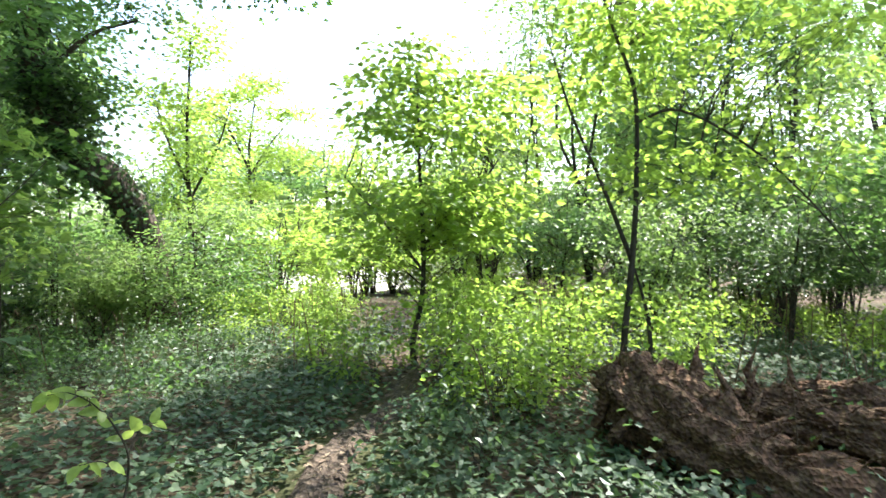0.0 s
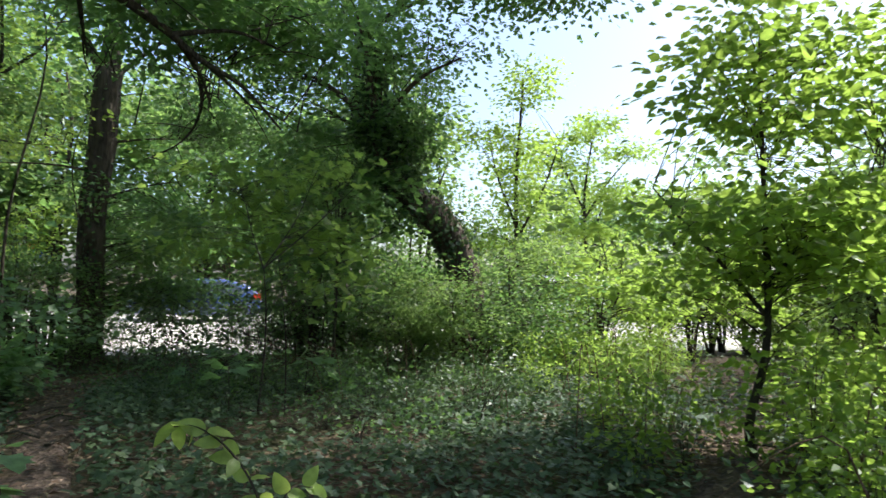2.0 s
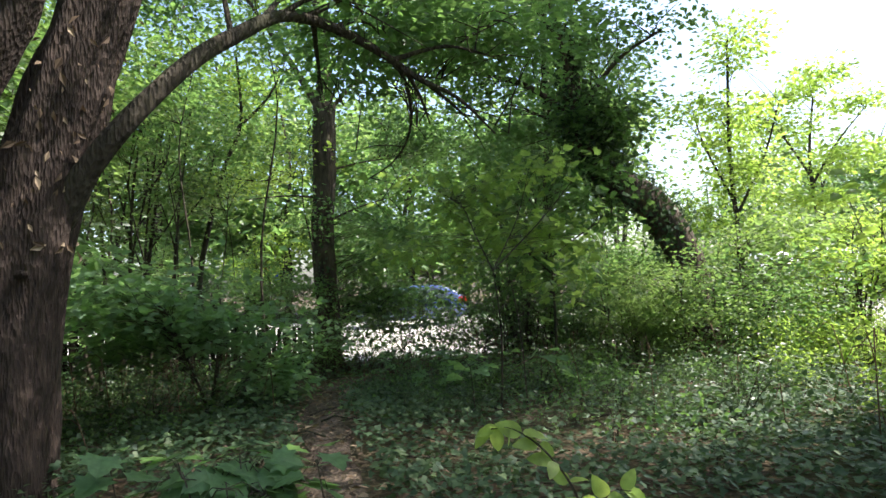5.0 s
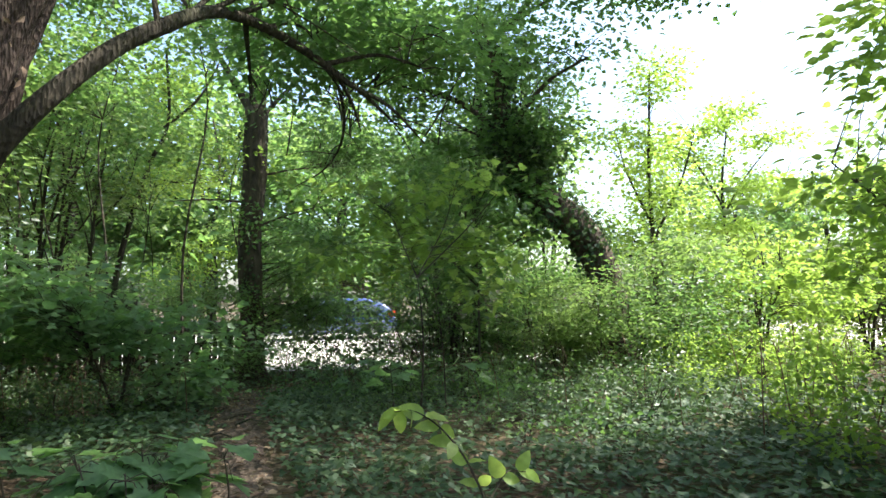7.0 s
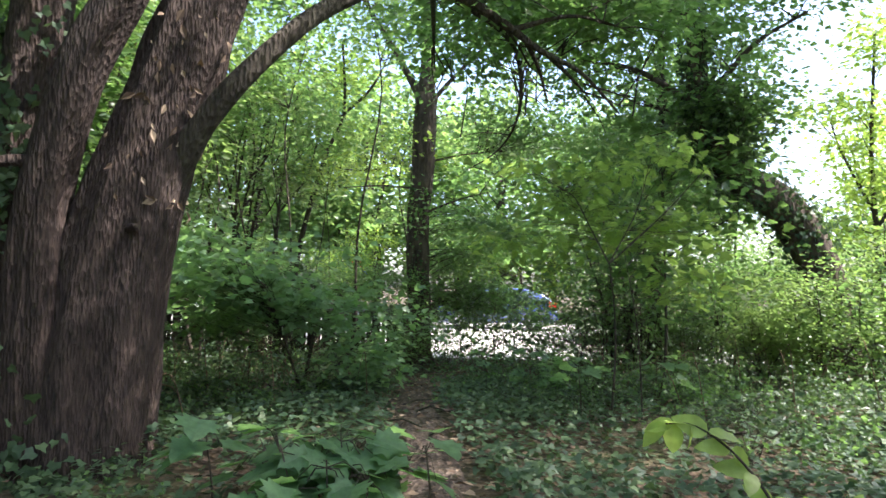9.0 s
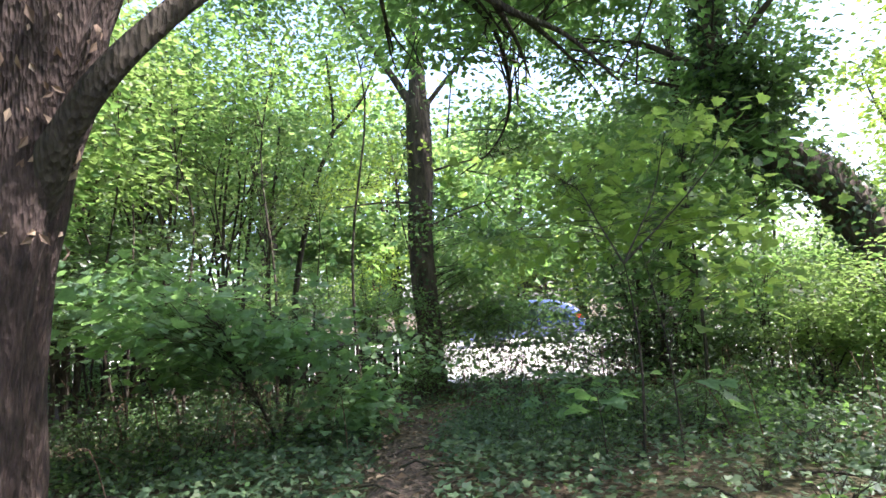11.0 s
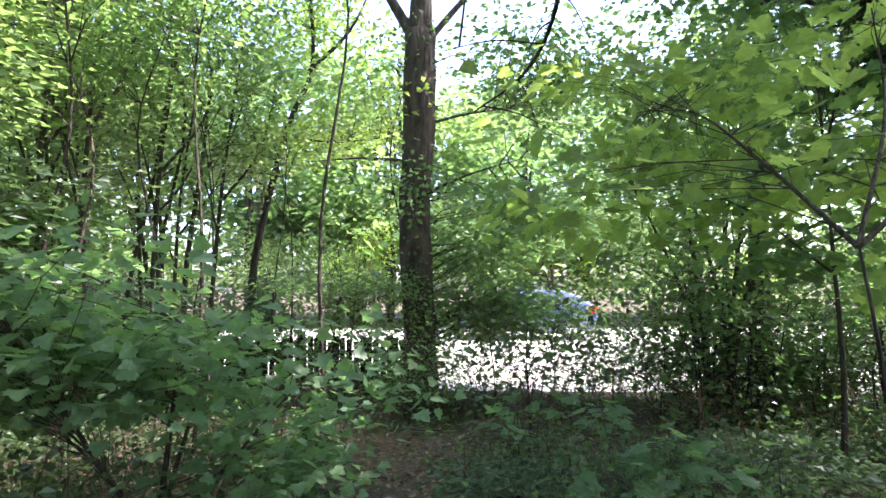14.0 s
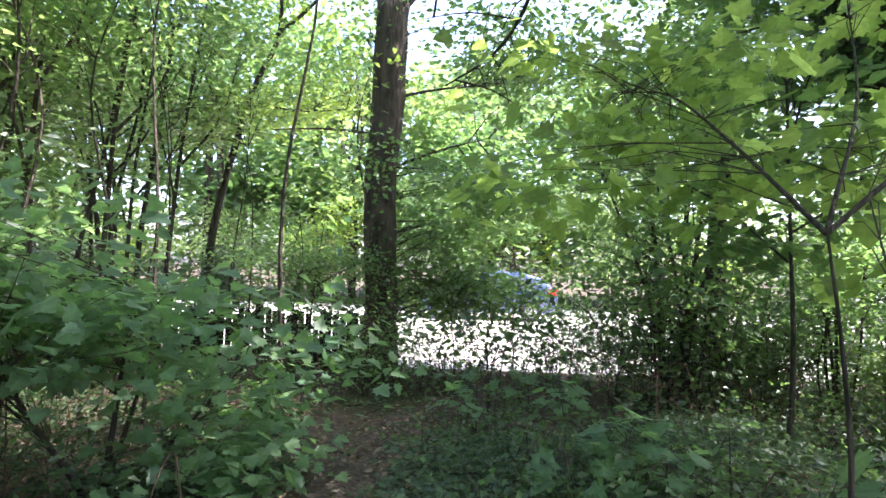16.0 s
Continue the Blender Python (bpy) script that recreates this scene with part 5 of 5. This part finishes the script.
    world_part("loose_fibre", t.mesh("loose_fibre", PEAT), ob, "loose fibres and splinters", "stuff")
    ob.location += Vector((-0.66, 0.1, 0.06))


stump()


def leafy_shoot():
    b = np.array(at_ground(-2.79, 3.45))
    ob = thing("leafy_shoot", b, "arching shoot with large lime-green leaves", "plant")
    across = lambda u, h, d=0.0: (-2.88 + 0.72 * u - 0.69 * d, 3.38 + 0.69 * u + 0.72 * d, h - 0.05)
    t = Tubes()
    main = bend([b, across(0.2, 0.78), across(0.15, 0.97), across(0.06, 1.1), across(-0.04, 1.17), across(-0.11, 1.17)], 6)
    t.add(main, np.linspace(0.006, 0.002, len(main)), 6)
    side = bend([across(0.2, 0.85), across(0.27, 0.95, 0.04), across(0.34, 0.95, 0.05)], 5)
    t.add(side, np.linspace(0.004, 0.002, len(side)), 5)
    low = bend([across(0.19, 0.75), across(0.08, 0.86, -0.06), across(-0.02, 0.88, -0.1)], 5)
    t.add(low, np.linspace(0.004, 0.002, len(low)), 5)
    world_part("stem", t.mesh("stem", BARK_THIN), ob)
    rng = np.random.default_rng(67)
    spots = [(main, k, s) for k in range(10, len(main), 3) for s in (-1, 1)] + [(main, len(main) - 1, 0)]
    spots += [(q, k, s) for q in (side, low) for k in (4, 8) for s in (-1, 1)] + [(side, 10, 0), (low, 10, 0)]
    for line, k, s in spots:
        along = unit(line[k] - line[k - 1])
        ax = unit(along * 0.7 + s * np.array([0.5, 0.55, -0.1]) + np.array([0, 0, -0.35]) + rng.normal(size=3) * 0.25)[None]
        ln = rng.uniform(0.06, 0.095, 1)
        v, f = leaf_geo(np.array([line[k]]), ax, unit(rng.normal(size=(1, 3)) * 0.4 + np.array([[0.35, -0.4, 0.8]])), ln, ln * 0.68, "broad")
        world_part("leaf", mesh_of("leaf", v, f, LEAF_LIME_SUNLIT, True), ob)


leafy_shoot()


def maple_seedlings():
    rng = np.random.default_rng(68)
    for k in range(44):
        x = rng.uniform(-4.9, -4.05) if k < 26 else rng.uniform(-7.6, -6.2)
        y = 2.95 + (x + 4.45) * 0.75 + rng.uniform(-0.22, 0.2) if k < 26 else rng.uniform(6.0, 7.2)
        if k >= 30:
            x = rng.uniform(-9.9, -5.6)
            y = 7.1 + (x + 8) * -0.35 + rng.uniform(-0.65, 0.65)
        b = np.array(at_ground(x, y, 0.02))
        ob = thing("maple_seedling", b, "maple seedling with broad lobed green leaves", "seedling", "maple seedlings")
        h = rng.uniform(0.22, 0.5) if k < 30 else rng.uniform(0.3, 0.55)
        t = Tubes()
        top = b + np.array([rng.normal() * 0.05, rng.normal() * 0.05, h])
        t.add([b, (b + top) / 2 + rng.normal(size=3) * 0.015, top], [0.006, 0.005, 0.003], 5)
        spots = []
        for s in range(rng.integers(5, 9)):
            a = rng.uniform(0, 6.28)
            e = top + np.array([math.cos(a) * rng.uniform(0.05, 0.16), math.sin(a) * rng.uniform(0.05, 0.16), rng.uniform(-0.14, 0.06)])
            q = Tubes()
            q.add([top - (0, 0, 0.03), (top + e) / 2 + (0, 0, 0.02), e], [0.003, 0.002, 0.002], 4)
            world_part("petiole", q.mesh("petiole", BARK_THIN), ob)
            spots.append((e, a))
        world_part("stem", t.mesh("stem", BARK_THIN), ob)
        for e, a in spots:
            ln = rng.uniform(0.11, 0.19, 1)
            v, f = leaf_geo(e[None], np.array([[math.cos(a), math.sin(a), -0.2]]), unit(rng.normal(size=(1, 3)) * 0.25 + np.array([[0, 0, 1.0]])), ln, ln, "maple")
            world_part("leaf", mesh_of("leaf", v, f, LEAF_MAPLE), ob)


maple_seedlings()


# ---- roadside things ----
def box(bm, x0, x1, y0, y1, z0, z1, bevel=0.0):
    r = bmesh.ops.create_cube(bm, size=1.0, matrix=Matrix.LocRotScale(((x0 + x1) / 2, (y0 + y1) / 2, (z0 + z1) / 2), None, (x1 - x0, y1 - y0, z1 - z0)))
    if bevel:
        bmesh.ops.bevel(bm, geom=list({e for v in r["verts"] for e in v.link_edges}), offset=bevel, segments=2, affect="EDGES")


def part_mesh(name, build, material, parent, label=""):
    bm = bmesh.new()
    build(bm)
    return part(name, bm, material, parent, label)


def hull(profile, half, tuck):
    """A car shell: side profile (x, z) swept across, drawn in towards the roof; tuck gives the half width at each height."""
    def build(bm):
        cols = [-1.0, -0.93, -0.6, 0, 0.6, 0.93, 1.0]
        rings = []
        for c in cols:
            ring = []
            for x, z in profile:
                drop = 0.035 if abs(c) == 1.0 else 0.0
                cx = sum(p[0] for p in profile) / len(profile)
                ring.append(bm.verts.new((x - (x - cx) * drop, c * half * tuck(z), z - (drop if z > 0.5 else -drop))))
            rings.append(ring)
        n = len(profile)
        for a, b in zip(rings, rings[1:]):
            for i in range(n):
                bm.faces.new((a[i], a[(i + 1) % n], b[(i + 1) % n], b[i]))
        bm.faces.new(rings[0][::-1])
        bm.faces.new(rings[-1])
        bmesh.ops.recalc_face_normals(bm, faces=bm.faces[:])
        for f in bm.faces:
            f.smooth = True
    return build


def pane(points, half, tuck, thick=0.012):
    def build(bm):
        for s in (-1, 1):
            a = [bm.verts.new((x, s * (half * tuck(z) + thick), z)) for x, z in points]
            b = [bm.verts.new((x, s * (half * tuck(z) - 0.03), z)) for x, z in points]
            n = len(points)
            bm.faces.new(a)
            bm.faces.new(b[::-1])
            for i in range(n):
                bm.faces.new((a[i], b[i], b[(i + 1) % n], a[(i + 1) % n]))
        bmesh.ops.recalc_face_normals(bm, faces=bm.faces[:])
    return build


def slab(points, wide, thick):
    """A pane across the car on a slope given by two (x, z) ends."""
    (x0, z0), (x1, z1) = points

    def build(bm):
        d = Vector((x1 - x0, 0, z1 - z0)).normalized()
        nrm = Vector((-d.z, 0, d.x)) * thick
        vs = []
        for off in (nrm, -nrm):
            vs.append([bm.verts.new(Vector((x, y, z)) + off) for x, y, z in ((x0, -wide, z0), (x0, wide, z0), (x1, wide * 0.88, z1), (x1, -wide * 0.88, z1))])
        a, b = vs
        bm.faces.new(a)
        bm.faces.new(b[::-1])
        for i in range(4):
            bm.faces.new((a[i], b[i], b[(i + 1) % 4], a[(i + 1) % 4]))
        bmesh.ops.recalc_face_normals(bm, faces=bm.faces[:])
    return build


def wheel(parent, x, y, r):
    def tyre(bm):
        bmesh.ops.create_cone(bm, cap_ends=True, segments=28, radius1=r, radius2=r, depth=0.2, matrix=Matrix.Translation((x, y, r)) @ Matrix.Rotation(radians(90), 4, "X"))
        bmesh.ops.bevel(bm, geom=[e for e in bm.edges if abs(e.verts[0].co.y - e.verts[1].co.y) < 1e-4], offset=0.03, segments=2, affect="EDGES")
    w = part_mesh("wheel", tyre, RUBBER, parent)

    def rim(bm):
        s = 1 if y > 0 else -1
        bmesh.ops.create_cone(bm, cap_ends=True, segments=24, radius1=r * 0.62, radius2=r * 0.55, depth=0.05, matrix=Matrix.Translation((x, y + s * 0.09, r)) @ Matrix.Rotation(radians(-90 * s), 4, "X"))
        for k in range(5):
            a = k * 1.2566
            bmesh.ops.create_cube(bm, size=1, matrix=Matrix.Translation((x + math.cos(a) * r * 0.32, y + s * 0.12, r + math.sin(a) * r * 0.32)) @ Matrix.Rotation(-a, 4, "Y") @ Matrix.Diagonal((r * 0.5, 0.03, 0.06, 1)))
    part_mesh("rim", rim, ALLOY, w)


def blue_car():
    ob = thing("parked_car", (0, 0, 0), "blue hatchback parked beyond the gravel road, rear lamp showing", "car")
    tuck = lambda z: 1.0 if z < 0.85 else 1.0 - 0.30 * (z - 0.85) / 0.6
    prof = [(-2.05, 0.35), (-2.1, 0.6), (-2.0, 0.78), (-1.15, 0.95), (-0.45, 1.38), (0.2, 1.47), (1.0, 1.45), (1.6, 1.28), (1.98, 0.98), (2.05, 0.65), (2.0, 0.35), (1.7, 0.24), (-1.7, 0.24)]
    part_mesh("body", hull(prof, 0.87, tuck), PAINT_BLUE, ob)
    part_mesh("side_window", pane([(-0.85, 0.98), (-0.35, 1.32), (0.25, 1.38), (0.25, 0.98)], 0.87, tuck), GLASS_DARK, ob)
    part_mesh("side_window", pane([(0.32, 0.98), (0.32, 1.38), (1.0, 1.36), (1.5, 1.08), (1.45, 0.98)], 0.87, tuck), GLASS_DARK, ob)
    part_mesh("windscreen", slab([(-1.1, 1.0), (-0.5, 1.38)], 0.72, 0.015), GLASS_DARK, ob)
    part_mesh("rear_window", slab([(1.66, 1.26), (1.98, 1.0)], 0.62, 0.02), GLASS_DARK, ob)
    for s in (-1, 1):
        part_mesh("tail_lamp", lambda bm: box(bm, 1.78, 2.05, s * 0.80 - 0.08, s * 0.80 + 0.085, 0.80, 1.0, 0.02), LAMP_RED, ob, "red tail lamp")
        for x in (-1.28, 1.27):
            wheel(ob, x, s * 0.8, 0.31)
        part_mesh("door_mirror", lambda bm: box(bm, -0.78, -0.6, s * 0.98 - 0.08, s * 0.98 + 0.08, 0.95, 1.08, 0.03), PAINT_BLUE, ob)
    part_mesh("bumper", lambda bm: box(bm, 1.95, 2.12, -0.78, 0.78, 0.36, 0.58, 0.04), PAINT_BLUE, ob)
    part_mesh("number_plate", lambda bm: box(bm, 2.06, 2.13, -0.26, 0.26, 0.62, 0.73), PAINT_WHITE, ob)
    c = np.array([-18.35, 16.75]) - ROAD_D * 2.0 + ROAD_N * 0.0
    ob.matrix_basis = Matrix.Translation((c[0], c[1], 0.045)) @ Matrix.Rotation(math.atan2(ROAD_D[1], ROAD_D[0]), 4, "Z")


def white_van():
    ob = thing("parked_van", (0, 0, 0), "white delivery van parked across the gravel", "van")
    tuck = lambda z: 1.0 if z < 1.1 else 1.0 - 0.10 * (z - 1.1)
    prof = [(-2.4, 0.4), (-2.45, 0.8), (-2.3, 1.08), (-1.75, 1.2), (-1.1, 1.95), (-0.8, 2.12), (2.3, 2.18), (2.42, 2.0), (2.45, 0.5), (2.3, 0.35), (-2.2, 0.3)]
    part_mesh("body", hull(prof, 0.96, tuck), PAINT_WHITE, ob)
    part_mesh("side_window", pane([(-1.55, 1.25), (-1.05, 1.82), (-0.5, 1.85), (-0.5, 1.25)], 0.96, tuck), GLASS_DARK, ob)
    part_mesh("side_window", pane([(0.1, 1.3), (0.1, 1.8), (1.3, 1.8), (1.3, 1.3)], 0.96, tuck), GLASS_DARK, ob)
    part_mesh("windscreen", slab([(-1.72, 1.24), (-1.14, 1.9)], 0.8, 0.015), GLASS_DARK, ob)
    part_mesh("bumper", lambda bm: box(bm, 2.38, 2.54, -0.9, 0.9, 0.35, 0.55, 0.04), PLASTIC, ob)
    for s in (-1, 1):
        for x in (-1.5, 1.5):
            wheel(ob, x, s * 0.88, 0.34)
        part_mesh("tail_lamp", lambda bm: box(bm, 2.36, 2.48, s * 0.85 - 0.07, s * 0.85 + 0.07, 0.9, 1.35, 0.02), LAMP_RED, ob)
    ob.matrix_basis = Matrix.Translation((-10.9, 26.6, 0.045)) @ Matrix.Rotation(math.atan2(ROAD_D[1], ROAD_D[0]), 4, "Z")


def road_sign():
    ob = thing("road_sign", (-29.7, 14.2, -0.1), "small blue and orange board on a thin post", "sign")
    part_mesh("post", lambda bm: bmesh.ops.create_cone(bm, cap_ends=True, segments=12, radius1=0.035, radius2=0.035, depth=2.9, matrix=Matrix.Translation((0, 0, 1.45))), ALLOY, ob)
    part_mesh("board", lambda bm: box(bm, 0.04, 0.07, -0.4, 0.4, 2.05, 2.5, 0.01), SIGN_BLUE, ob, "blue board")
    part_mesh("board", lambda bm: box(bm, 0.04, 0.07, -0.4, 0.1, 2.53, 2.8, 0.01), SIGN_ORANGE, ob, "orange board")
    part_mesh("board", lambda bm: box(bm, 0.04, 0.07, -0.1, 0.4, 1.78, 2.02, 0.01), PAINT_WHITE, ob, "white board")
    ob.rotation_euler = (0, 0, radians(-25))


def picket_fence():
    ob = thing("picket_fence", (-12.9, 8.05, 0.0), "low dark wooden picket fence along the road", "fence")
    rng = np.random.default_rng(71)
    turn = Matrix.Rotation(math.atan2(-ROAD_D[1], -ROAD_D[0]), 4, "Z")
    shapes = []
    for k in range(4):
        bm = bmesh.new()
        h = 0.78 + 0.03 * k
        box(bm, -0.048, 0.048, -0.011, 0.011, -0.05, h)
        for v in bm.verts:
            if v.co.z > 0.5:
                v.co.x *= 0.9
            v.co.x += 0.006 * math.sin(v.co.z * 7 + k)
        me = bpy.data.meshes.new("picket")
        bm.to_mesh(me)
        bm.free()
        me.materials.append(WOOD)
        shapes.append(me)
    long = 9.0
    for i in range(int(long / 0.105)):
        p = new("picket", shapes[i % 4])
        p.parent = ob
        p.matrix_basis = turn @ Matrix.Translation((0.1 + i * 0.105, rng.normal() * 0.004, 0)) @ Matrix.Rotation(rng.normal() * 0.01, 4, "Y")
    for z in (0.2, 0.62):
        r = part_mesh("rail", lambda bm: box(bm, 0, long, 0.014, 0.05, z - 0.035, z + 0.035, 0.005), WOOD, ob)
        r.matrix_basis = turn
    for x in np.arange(0, long + 0.1, 1.8):
        r = part_mesh("post", lambda bm: box(bm, x - 0.05, x + 0.05, 0.02, 0.12, -0.15, 0.95, 0.01), WOOD, ob)
        r.matrix_basis = turn


def stub():
    b = np.array(at_ground(-8.94, 5.12, 0.08))
    ob = thing("tree_stub", b, "short pale broken stub standing in the undergrowth", "stump")
    t = Tubes()
    t.add(bend([b, b + (0.01, 0.02, 0.25), b + (0.05, 0.03, 0.55)], 5), np.linspace(0.085, 0.055, 11), 12, 0.2)
    world_part("wood", t.mesh("wood", BARK_OLD), ob)


blue_car()
white_van()
road_sign()
picket_fence()
stub()
